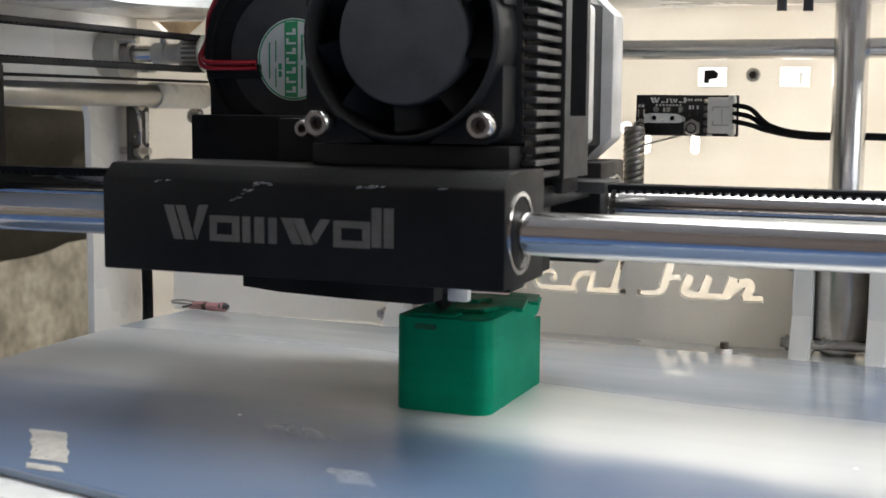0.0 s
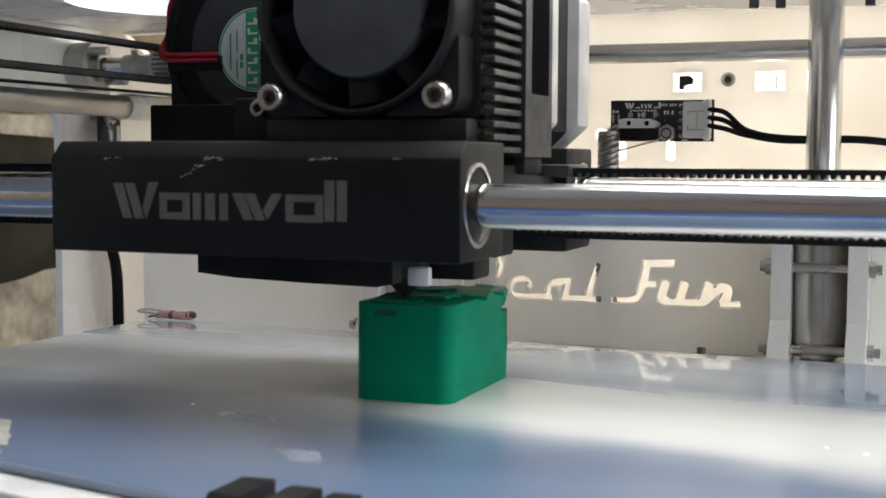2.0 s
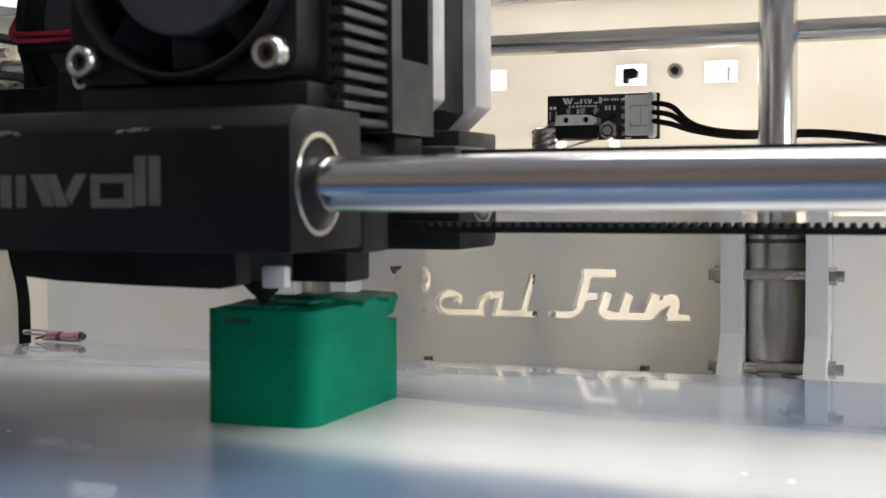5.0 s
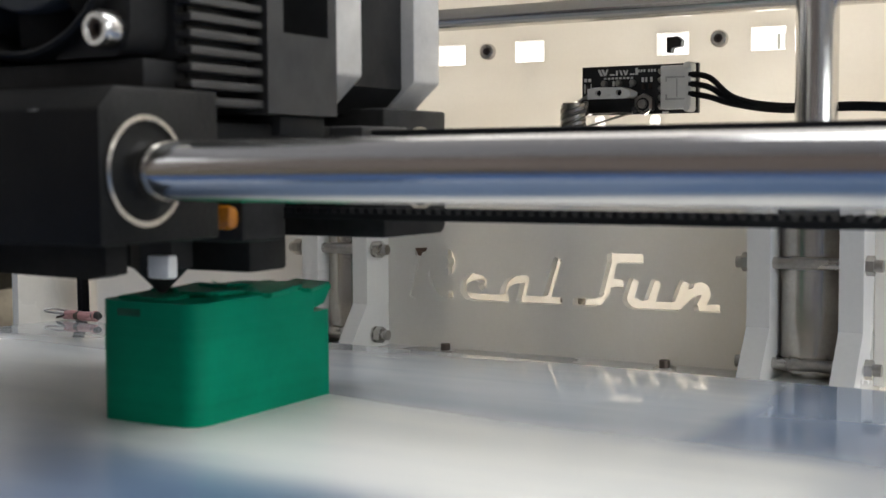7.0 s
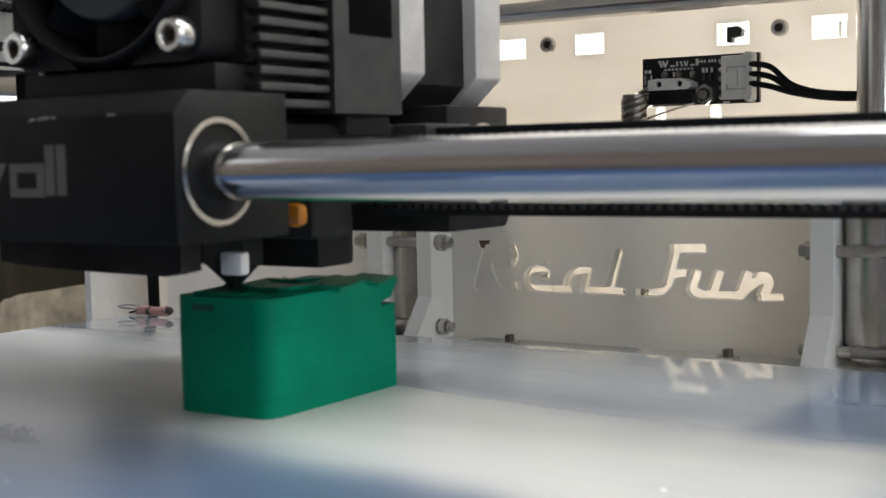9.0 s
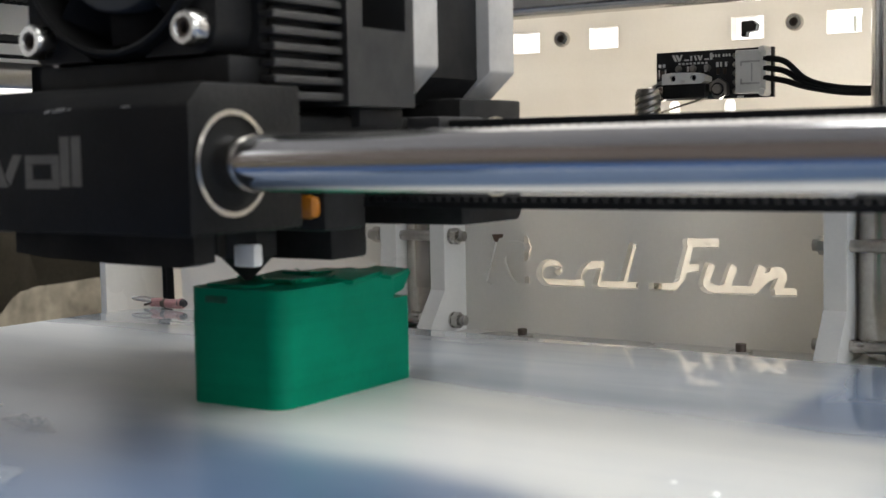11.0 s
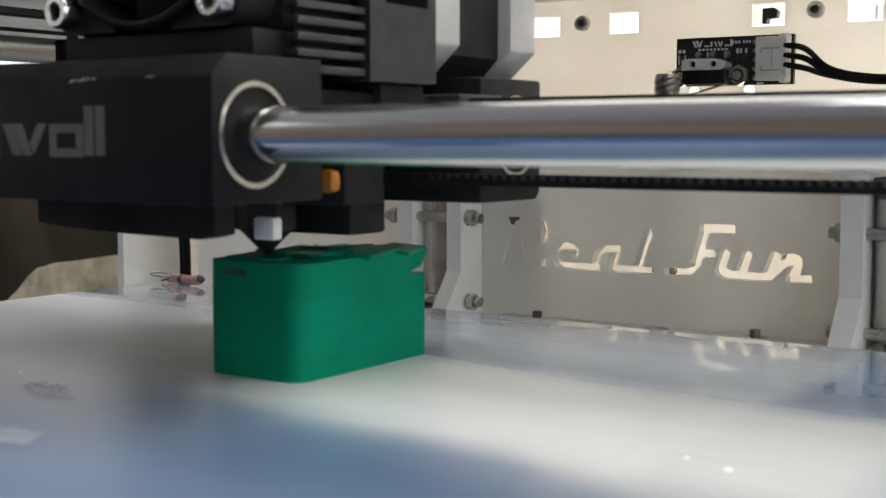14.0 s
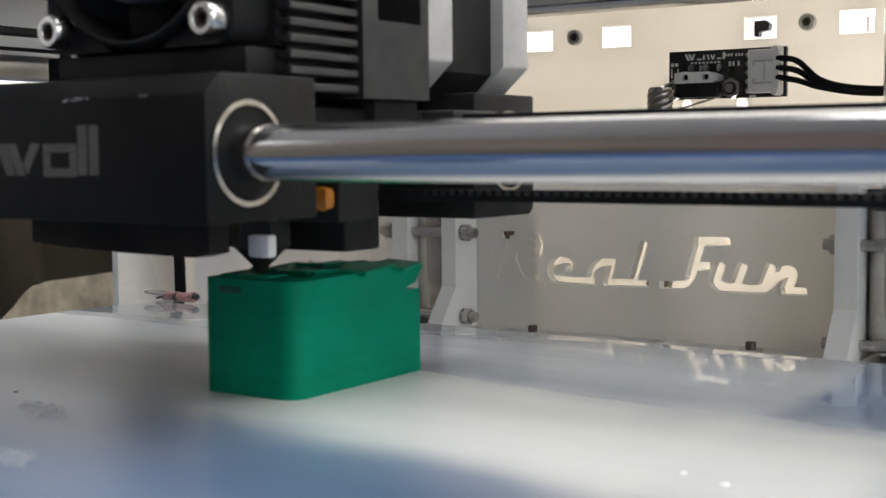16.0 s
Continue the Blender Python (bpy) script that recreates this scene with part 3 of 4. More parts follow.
# ---- uprights, screw and bearings ----
for x in (63.2, -80.8):
    rod = part("vertical_rod", cyl(B(), (x, 130, -130), (x, 130, CEIL_Z), 5.5, 48), SATIN_CHROME, None, "polished vertical steel guide rod")
    tagged(rod, category="rod", group="vertical guide rods")
    bearing = thing("linear_bearing", "dull steel linear bearing round the vertical rod", "bearing", (x, 130, -9), "linear bearings")
    part("sleeve", ring(B(), (x, 130, -9), (x, 130, 31), 8.7, 5.6, 48), BEARING_STEEL, bearing)
    for z in (-6.5, 28.5):
        part("clip", ring(B(), (x, 130, z), (x, 130, z + 1.2), 9.0, 8.7, 48), DARK_METAL, bearing)
    part("collar", ring(B(), (x, 130, 31.2), (x, 130, 34), 9.4, 5.7, 48), DARK_METAL, bearing)

screw = thing("lead_screw", "ridged steel lead screw in front of the back panel", "lead screw", (-8.5, 136.8, -100))
core = B()
cyl(core, (-8.5, 136.8, -100), (-8.5, 136.8, 63.0), 3.15, 24)
part("core", core, DULL_STEEL, screw)
thread = B()
for start in range(4):
    rows = []
    for i in range(20 * 16 + 1):
        a, z = 2 * math.pi * (i / 16 + start / 4), -96 + 7.9 * i / 16
        c, e = math.cos(a), math.sin(a)
        rows.append([thread.verts.new((-8.5 + r * c, 136.8 + r * e, z + dz)) for r, dz in ((3.1, -0.95), (3.8, -0.45), (3.8, 0.45), (3.1, 0.95))])
    for p, q in zip(rows, rows[1:]):
        for k in range(3):
            thread.faces.new((p[k], p[k + 1], q[k + 1], q[k]))
part("thread", thread, DULL_STEEL, screw)

# ---- drive shaft, belts and side rod ----
shaft = thing("drive_shaft", "steel drive shaft with toothed pulley across the back", "drive shaft", (-8, 135, 89))
SZ = 89.2
part("shaft", cyl(B(), (-224, 135, SZ), (208, 135, SZ), 3.3, 32), SATIN_CHROME, shaft)
pul = part("pulley", lathe(B(), (-190, 135, SZ), (1, 0, 0), [(4.6, 0), (5.4, 0.4), (5.4, 10.0)], 36), ALUMINIUM, shaft)
for k in range(18):
    a = 2 * math.pi * k / 18
    part("tooth", cyl(B(), (-187.5, 135 + 5.4 * math.cos(a), SZ + 5.4 * math.sin(a)), (-180.2, 135 + 5.4 * math.cos(a), SZ + 5.4 * math.sin(a)), 0.5, 6), DULL_STEEL, pul)
part("flange", lathe(B(), (-180, 135, SZ), (1, 0, 0), [(6.4, 0), (7.4, 0.5), (7.4, 1.6), (6.6, 2.2), (5.0, 2.2), (4.6, 5.5)], 40), CLEAR, pul, "frosted clear plastic flange")
part("hub", lathe(B(), (-203, 135, SZ), (1, 0, 0), [(3.6, 0), (4.4, 0.5), (4.4, 6.0), (3.9, 6.6), (3.9, 13.0)], 32), CLEAR, pul)
part("set_screw", cyl(B(), (-198, 134.0, SZ + 3.6), (-198, 133.0, SZ + 6.0), 1.3, 12), STEEL, pul)
part("bearing_housing", ring(B(), (-225.8, 135, SZ), (-216, 135, SZ), 9.6, 3.6, 48), CLEAR, shaft, "frosted plastic bearing housing")
part("bearing", ring(B(), (-216, 135, SZ), (-212.5, 135, SZ), 6.2, 3.6, 40), STEEL, shaft)
for y, z in ((129, 5.5), (141, -5.5)):
    part("screw", cyl(B(), (-216, y, SZ + z), (-207, y, SZ + z), 1.7, 16), STEEL, shaft)

belt_y = thing("side_belt", "black toothed rubber belt along the side", "belt", (-182.5, 0, 82))
for z in (94.6, 82.0):
    part("run", box(B(), -185.5, -179.5, -150, 135, z - 0.3, z + 1.5, 0.2, 1), RUBBER, belt_y)
    teeth = B()
    for i in range(110):
        box(teeth, -185.4, -179.6, -140 + 2.5 * i, -138.8 + 2.5 * i, z - 0.7 if z > 90 else z + 1.3, z if z > 90 else z + 2.0)
    tagged(part("teeth", teeth, RUBBER, belt_y, smooth=False), kind="stuff")

part("strand", box(B(), -194.6, -191.4, -150, 156.2, 78.0, 79.0, 0.2, 1), RUBBER, belt_y)
side = thing("side_rod", "polished steel side rod with frosted sleeve at its end", "rod", (-193, 0, 72))
part("rod", cyl(B(), (-193, -150, 72.5), (-193, 156, 72.5), 4.1, 32), GREY_ROD, side)
part("sleeve", ring(B(), (-193, 118, 72.5), (-193, 154, 72.5), 5.0, 4.15, 32), CLEAR, side)
for x, z in ((-186, 73.5), (-197.5, 64.5)):
    bolt = thing("wall_bolt", "steel bolt and nut in the back panel", "bolt", (x, WALL_Y, z), "back panel bolts")
    part("nut", hex_nut(B(), (x, WALL_Y, z), (x, WALL_Y - 2.6, z), 6.0), STEEL, bolt)
    part("washer", cyl(B(), (x, WALL_Y, z), (x, WALL_Y - 0.6, z), 3.8, 24), STEEL, bolt)
    part("thread", cyl(B(), (x, WALL_Y, z), (x, WALL_Y - 5, z), 1.5, 14), DULL_STEEL, bolt)
for x, z in ((-46.6, 81.0), (28.9, 81.2)):
    bolt = thing("panel_screw", "steel socket screw in the back panel", "screw", (x, WALL_Y, z), "back panel screws")
    socket_screw(bolt, (x, WALL_Y, z), 2.5, 2.0)
for x, y in ((44.4, 100), (52, 102), (77.5, 104), (86, 106)):
    bolt = thing("ceiling_bolt", "steel bolt and nut hanging from the top plate", "bolt", (x, y, CEIL_Z), "top plate bolts")
    part("nut", hex_nut(B(), (x, y, CEIL_Z), (x, y, CEIL_Z - 2.6), 5.8), STEEL, bolt)
    part("thread", cyl(B(), (x, y, CEIL_Z), (x, y, CEIL_Z - 6), 1.5, 14), DARK_METAL, bolt)

for x in (10.8,):
    fit_ob = part("cable_hook", prism(B(), [(x, 78.5), (x + 1.4, 78.3), (x + 1.6, 79.8), (x + 4.4, 80.2), (x + 4.8, 82.0), (x + 3.4, 83.2), (x, 83.0)], "y", WALL_Y + 5.2, WALL_Y + 8), RUBBER, None, "small black cable hook behind a panel slot")
    tagged(fit_ob, category="hook")

for x, w in ((44.0, 1.0), (46.2, 0.7)):
    tab = part("cable_tab", box(B(), x, x + w, WALL_Y + 5.4, WALL_Y + 6.4, 77.9, 82.4, 0.2, 1), LABEL, None, "pale cable tab behind a panel slot")
    tagged(tab, category="tab", group="cable tabs")

# gantry end block on the side rod
block = thing("gantry_block", "black plastic gantry end block on the side rod", "gantry block", (-193, -37, 36))
part("body", prism(B(), [(-92, 36), (18, 36), (18, 80.5), (14.5, 84), (-92, 84)], "x", -216, -180), BLACK, block, smooth=False)
socket_screw(block, (-180, 4, 76), 2.4, 1.6, (1, 0, 0))

# ---- end stop boards and cables ----
def end_stop(name):
    stop = thing(name, "black end-stop circuit board with microswitch and white connector", "circuit board", (7.4, 150, 60))
    part("board", box(B(), -10.6, 25.4, 148, 149.6, 59.7, 74.0, 0.15, 1), BOARD, stop)
    con = part("connector", box(B(), 15.4, 23.6, 144.0, 147.9, 60.8, 73.2, 0.4), NYLON, stop, "white nylon connector")
    part("wall", box(B(), 23.2, 24.8, 143.4, 147.9, 60.4, 73.6, 0.4), NYLON, con)
    for z0, z1 in ((59.8, 62.2), (72.0, 74.2)):
        part("ear", lathe(B(), (23.6, 148, (z0 + z1) / 2), (0, -1, 0), [(1.1, 0), (1.1, 4.6), (0.9, 5.0)], 16), NYLON, con)
    # grey strips on the face carry the shade of the connector's grooves
    groove_shade = material("connector_shadow", (0.50, 0.49, 0.46), 0.5)
    for x0, x1, z0, z1 in ((17.2, 22.8, 69.6, 70.1), (17.2, 22.8, 63.4, 63.9), (17.0, 17.5, 68.6, 70.1), (17.0, 17.5, 63.4, 65.0), (20.2, 20.6, 64.2, 69.4)):
        part("groove_shade", box(B(), x0, x1, 143.9, 144.06, z0, z1), groove_shade, con, smooth=False)
    for i in range(5):
        part("solder_joint", lathe(B(), (14.2, 148, 61.8 + 2.55 * i), (0, -1, 0), [(0.95, 0), (0.8, 0.7), (0.35, 1.2)], 12), STEEL, con)
    sw = part("microswitch", box(B(), -6.4, 7.0, 142.5, 147.9, 60.0, 64.2, 0.4), PLASTIC, stop, "black microswitch")
    cover, holes = prism(B(), [(-6.4, 64.2), (5.6, 64.2), (7.0, 64.9), (7.0, 66.2), (4.2, 67.4), (-3.6, 67.6), (-6.4, 67.2)], "y", 142.2, 147.9), B()
    for x in (-3.0, 3.4):
        cyl(holes, (x, 140, 65.9), (x, 144, 65.9), 0.95, 16)
    part("cover", carve(cover, holes), NYLON, sw, "white switch cover")
    # black discs at the bottom put the holes' darkness into colour
    for x in (-3.0, 3.4):
        part("hole", cyl(B(), (x, 144, 65.9), (x, 143.6, 65.9), 0.9, 14), RUBBER, sw)
    part("button", box(B(), -0.4, 0.8, 142.0, 142.6, 64.6, 65.4, 0.15, 1), NYLON, sw)
    part("lever", tube(B(), [(7.0, 144, 60.0), (1, 144, 58.5), (-8, 144, 56.0)], 0.35, 6), STEEL, sw)
    for x in (-8.3, 9.6):
        nut = part("nut", hex_nut(B(), (x, 148, 62.5), (x, 145.6, 62.5), 5.4), STEEL, stop)
        part("washer", ring(B(), (x, 145.6, 62.5), (x, 145.3, 62.5), 1.9, 1.4, 18), BOARD, nut)
        part("thread", cyl(B(), (x, 146, 62.5), (x, 144.4, 62.5), 1.3, 14), STEEL, nut)
        part("spacer", cyl(B(), (x, 149.5, 62.5), (x, WALL_Y, 62.5), 2.4, 16), NYLON, stop)
    marks = [(-3.6 + 0.5 * k * 2.4, -3.6 + 0.5 * k * 2.4 + 0.8, 70.1, 70.7) for k in range(8)]
    marks += [(7.0 + 0.9 * k, 7.6 + 0.9 * k, 71.9, 72.7) for k in range(3)] + [(10.2 + 0.9 * k, 10.8 + 0.9 * k, 71.9, 72.7) for k in range(3)]
    marks += [(-9.9, -9.0, 69.6, 70.6), (-8.6, -7.7, 69.6, 70.6), (-9.9, -9.5, 66.2, 69.0), (-7.9, -7.5, 66.2, 69.0), (-0.9, -0.2, 68.1, 69.6), (0.2, 0.9, 68.1, 69.6), (4.6, 5.3, 67.8, 69.8), (8.2, 9.0, 69.0, 70.4), (9.4, 10.0, 69.0, 70.4), (10.9, 11.6, 69.0, 70.4), (8.4, 8.9, 66.8, 68.4), (10.7, 11.2, 66.8, 68.4), (-9.6, -8.6, 65.0, 65.5), (14.6, 16.6, 59.85, 60.4)]
    for x0, x1, z0, z1 in marks:
        part("print", box(B(), x0, x1, 147.93, 148.1, z0, z1), INK, stop, smooth=False)
    # the maker's mark: slanted and upright white bars
    for x, w, lean, h in ((-5.6, 0.8, 0.9, 1.9), (-4.5, 0.8, 0.9, 1.9), (-2.8, 0.6, -0.7, 1.9), (-1.7, 1.5, 0, 0.5), (0.2, 0.6, 0, 1.5), (1.3, 0.6, 0.5, 1.5), (2.4, 0.6, 0.6, 1.5), (3.6, 0.5, -0.5, 1.5), (4.6, 1.4, 0, 0.5), (6.3, 0.8, 0, 2.0)):
        part("print", prism(B(), [(x + lean, 71.2), (x + w + lean, 71.2), (x + w, 71.2 + h), (x, 71.2 + h)], "y", 147.92, 148.1), INK, stop, smooth=False)
    for x in (-3.4, 1.2, 5.6):
        part("component", lathe(B(), (x, 148, 68.9), (0, -1, 0), [(1.0, 0), (1.0, 0.6), (0.7, 1.2)], 14), STEEL, stop)
    for x in (-8.6, 9.0, 11.0):
        part("component", box(B(), x - 0.5, x + 0.5, 147.2, 147.95, 66.8, 68.6, 0.2, 1), SOCKET, stop)
    return stop


end_stop("end_stop")
wires = thing("wire_bundle", "black insulated wires running from the connector", "cable", (60, 146, 60))
for k in range(3):
    z = 70.5 - 2.7 * k
    part("wire", tube(B(), [(24, 144, z), (30, 144, z - 1.2), (37, 145, 63.5 - 0.9 * k), (50, 147, 61 - 0.6 * k), (75, 148, 60.6 - 0.4 * k), (100, 149, 57 - 0.4 * k), (130, 150, 50)], 0.85, 8), RUBBER, wires)

stop = thing("side_board", "black circuit board screwed to the side panel", "circuit board", (-224, 146, 44))
part("board", box(B(), -220, -218.4, 139, 153, 42, 72, 0.15, 1), BOARD, stop)
for y, z in ((144, 69.5), (144, 50)):
    bolt = part("screw", cyl(B(), (-226, y, z), (-212, y, z), 1.5, 14), STEEL, stop)
    part("nut", hex_nut(B(), (-218.3, y, z), (-215.8, y, z), 5.4), STEEL, bolt)
part("print", box(B(), -218.38, -218.2, 150.2, 152.2, 53, 66), INK, stop, smooth=False)
for z in (56, 60):
    part("lever", tube(B(), [(-217, 142, 68), (-216, 143, z + 3), (-216.5, 144, z - 5)], 0.5, 6), STEEL, stop)

cable = thing("hanging_cable", "two black insulated leads hanging in the back corner", "cable", (-216, 146, -129))
for k in range(2):
    part("lead", tube(B(), [(-222 + 2.6 * k, 149, 42), (-222.5 + 2.4 * k, 147, 36), (-221 + 2.2 * k, 146, 22), (-217.6 + 2.0 * k, 146, 8), (-216.8 + 2.0 * k, 146, -8), (-216.8 + 2.0 * k, 146, -60), (-217 + 2.2 * k, 146, -129)], 1.5, 10), RUBBER, cable)

# ---- cross rods and belt of the gantry ----
# the carriage is built at GY = 0 and stands GY further back
HX, GY, ROD_Y, REAR_Y, ROD_Z = 16.0, 10.0, -79.0, -2.0, 44.6


def set_back(ob):
    """Moves a thing of the gantry with all its parts to where the carriage stands."""
    ob.location.y += GY * MM
    return ob


for y in (ROD_Y, REAR_Y):
    rod = part("cross_rod", cyl(B(), (-190, y, ROD_Z), (180, y, ROD_Z), 4.3, 64), CHROME, None, "polished steel cross rod of the gantry")
    tagged(set_back(rod), category="rod", group="cross rods")
belt_x = thing("cross_belt", "black toothed rubber belt running beside the cross rods", "belt", (20, -22, 36))
for z, s in ((50.9, -1), (36.0, 1)):
    part("run", box(B(), -180, 175, -25, -19, z - 0.6, z + 0.6, 0.15, 1), RUBBER, belt_x)
    teeth = B()
    for i in range(176):
        x = -178 + 2 * i
        lo, hi = (z + 0.6, z + 1.5) if s > 0 else (z - 1.5, z - 0.6)
        prism(teeth, [(x, lo), (x + 1.1, lo), (x + 0.85, hi), (x + 0.25, hi)] if s > 0 else [(x + 0.25, lo), (x + 0.85, lo), (x + 1.1, hi), (x, hi)], "y", -24.9, -19.1)
    tagged(part("teeth", teeth, RUBBER, belt_x, smooth=False), kind="stuff")

set_back(belt_x)

# ---- print head ----
head = thing("extruder", "black extruder with fan, heatsink and motor on two cross rods", "extruder", (HX - 40, -40, 30))
X = HX
front = B()
prism(front, [(-88, 34.1), (-88, 53.4), (-84.6, 56.7), (-62.5, 56.7), (-62.5, 34.1)], "x", X - 90.4, X)
bmesh.ops.bevel(front, geom=front.edges[:], offset=0.5, segments=2, profile=0.5, affect="EDGES")
front_block = part("front_block", front, BLACK, head)
for y in (ROD_Y, REAR_Y):
    hold = part("bearing", ring(B(), (X - 20, y, ROD_Z), (X + 0.5, y, ROD_Z), 8.1, 7.3, 56), BEARING_STEEL, head, "steel linear bearing")
    part("seal", ring(B(), (X - 18, y, ROD_Z), (X - 0.6, y, ROD_Z), 7.3, 4.4, 56), PLASTIC, hold)
rear = B()
prism(rear, [(-14, 31.5), (-14, 56), (9.5, 56), (9.5, 33), (8, 31.5)], "x", X - 78, X - 0.4)
bmesh.ops.bevel(rear, geom=rear.edges[:], offset=0.6, segments=2, profile=0.5, affect="EDGES")
part("rear_block", rear, PLASTIC, head)
part("bridge", box(B(), X - 90, X - 3, -62.4, -14.1, 47.5, 52.2, 0.6), BLACK, head)
part("clamp", box(B(), X - 50, X - 16.0, -35, -23.7, 25.9, 47.4, 0.8), PLASTIC, head)
duct = B()
prism(duct, [(X - 71.2, 34.0), (X - 71.2, 28.0), (X - 62, 27.2), (X - 46, 26.7), (X - 28, 26.4), (X - 24.4, 27.2), (X - 24.4, 34.0)], "y", -62.4, -57.4)
part("air_duct", duct, PLASTIC, head)
part("mount", box(B(), X - 47, X - 3.6, -75, -50.6, 56.8, 61.2, 0.2), PLASTIC, head)
part("side_block", box(B(), X - 62, X - 43, -62.4, -46, 52.3, 66.2, 0.5), BLACK, head)
part("fan_bracket", box(B(), X - 105.2, X - 62.2, -29.5, -14.2, 50, 66.5, 0.5), BLACK, head)
# a black disc on the face stands in for the hole's darkness
part("hole_disc", cyl(B(), (X - 99.7, -29.5, 63.0), (X - 99.7, -29.65, 63.0), 1.9, 24), RUBBER, head)
# engraved mark: plain slanted and boxed bars
BARS = [[(a + 2.4, 41.1), (a + 4.5, 41.1), (a + 2.3, 48.2), (a, 48.2)] for a in (-75.1, -72.3)]
BARS.append([(-68.1, 43.3), (-67.2, 41.1), (-64.4, 48.5), (-66.7, 48.4)])
for a, w in ((-64.1, 7.0), (-35.8, 8.0)):
    BARS += [[(a, z), (a + w, z), (a + w, z + 1.4), (a, z + 1.4)] for z in (41.1, 45.0)]
    BARS += [[(c, 42.55), (c + 1.7, 42.55), (c + 1.7, 44.95), (c, 44.95)] for c in (a, a + w - 1.7)]
BARS += [[(a, 41.1), (a + w, 41.1), (a + w, 46.4), (a, 46.4)] for a, w in ((-56.4, 1.8), (-53.6, 2.2), (-50.4, 1.9))]
BARS += [[(a + 2.6, 41.3), (a + 4.8, 41.3), (a + 2.5, 46.5), (a, 46.5)] for a in (-47.6, -45.0)]
BARS.append([(-40.8, 43.2), (-39.7, 41.5), (-36.5, 46.5), (-38.7, 46.5)])
BARS += [[(a, 41.4), (a + 2.1, 41.4), (a + 2.1, 49.2), (a, 49.2)] for a in (-27.5, -24.9)]
for bar in BARS:
    part("engraved_bar", prism(B(), [(X + p, q) for p, q in bar], "y", -88.1, -87.9), LOGO, front_block, "pale grey engraved bar", smooth=False)
# pale worn scratches along the chamfer
scuffs = B()
wear = random.Random(3)
for x, z, run, k in ((-59.5, 49.4, 6.5, 9), (-54.5, 53.0, 4.0, 7), (-31.0, 53.3, 5.5, 9), (-13.8, 53.5, 1.0, 3), (-78.0, 53.3, 5.0, 4)):
    for i in range(k):
        px = x + run * (i + wear.random()) / k
        pz = min(53.2, z + (px - x) * (0.62 if z < 50 else 0.05) + wear.uniform(-0.5, 0.3))
        w, h = wear.uniform(0.3, 1.3), wear.uniform(0.12, 0.42)
        prism(scuffs, [(X + px, pz), (X + px + w, pz + h * 0.4), (X + px + w * 1.1, pz + h), (X + px + 0.2 * w, pz + h * 0.8)], "y", -88.06, -87.95)
part("scuff", scuffs, SCUFF, front_block, "pale scratches", smooth=False)

# axial fan
FX, FZ = X - 26.2, 83.1
rim = lathe(B(), (FX, -68.2, FZ), (0, -1, 0), [(21.6, 0), (21.6, 8.8), (21.2, 9.9), (20.6, 10.3), (20.1, 10.0), (20.0, 0.2)], 80)
fan = part("axial_fan", rim, PLASTIC, head, "black axial cooling fan")
for sx in (-1, 1):
    for sz in (-1, 1):
        lug = prism(B(), [(FX + sx * p, FZ + sz * q) for p, q in ((21.5, 6), (21.5, 17.7), (20.6, 20.0), (18.6, 21.4), (6, 21.5), (15.0, 15.4))], "y", -76.4, -68.3)
        part("lug", lug, PLASTIC, fan)
hub = B()
lathe(hub, (FX, -69.5, FZ), (0, -1, 0), [(14.0, 0), (14.0, 6.6), (13.7, 7.2), (13.0, 7.5), (0.4, 7.5)], 56)
part("hub", hub, HUB, fan)
# dark disc added so that the gaps between the blades stay black
part("back", cyl(B(), (FX, -68.9, FZ), (FX, -68.25, FZ), 20.0, 48), RUBBER, fan)
for k in range(9):
    a = 2 * math.pi * k / 9
    blade = B()
    prof = [(14.1, -0.30), (19.4, -0.25), (19.4, 0.25), (14.1, 0.30)]
    pts = [(r * math.cos(a + t), r * math.sin(a + t), -76.2 if t < 0 else -70.2) for r, t in prof]
    vs = [blade.verts.new((FX + p, yy, FZ + q)) for p, q, yy in pts]
    blade.faces.new(vs)
    bmesh.ops.solidify(blade, geom=blade.faces[:], thickness=0.8)
    part("blade", blade, PLASTIC, fan)
for x in (FX - 17.7, FX + 17.7):
    for z in (FZ - 17.7, FZ + 17.7):
        socket_screw(fan, (x, -76.4, z), 2.9, 3.4)
socket_screw(head, (X - 55.0, -62.4, 64.0), 1.9, 2.2)

# heatsink, extruder plate and motor
sink = part("heatsink", box(B(), X - 42, X - 3.4, -65.6, -50.8, 57.6, 104.5), PLASTIC, head, "black finned heatsink")
for k in range(19):
    z = 54.6 + 2.55 * k
    part("fin", box(B(), X - 3.3, X - 0.2, -68.2, -50.7, z, z + 1.15, 0.15, 1), FIN, sink)
part("shroud", box(B(), X - 42.5, X - 3.4, -68.1, -65.7, 61.5, 104.6, 0.6), PLASTIC, sink)
solid, cut = box(B(), X - 45, X + 0.6, -50.5, -30.8, 53.8, 104), B()
box(cut, X - 10, X + 4, -46.2, -33.4, 67.2, 97)
plate_part = part("extruder_plate", carve(solid, cut), PLATE_METAL, head, "dark grey metal extruder plate", smooth=False)
part("lug", box(B(), X - 9, X - 1.2, -45, -32, 50.2, 53.7, 0.4), PLASTIC, plate_part)
part("belt_holder", box(B(), X - 12, X + 4.0, -28, -12.5, 49.4, 52.2, 0.5), FIN, head, "grey belt holder")
motor = part("motor", prism(B(), [(X - 42, 59), (X - 38, 55), (X - 9, 55), (X - 4, 60), (X - 4, 94), (X - 9, 99), (X - 38, 99), (X - 42, 95)], "y", -20.4, -1.6), PLASTIC, head, "black laminated stepper motor")
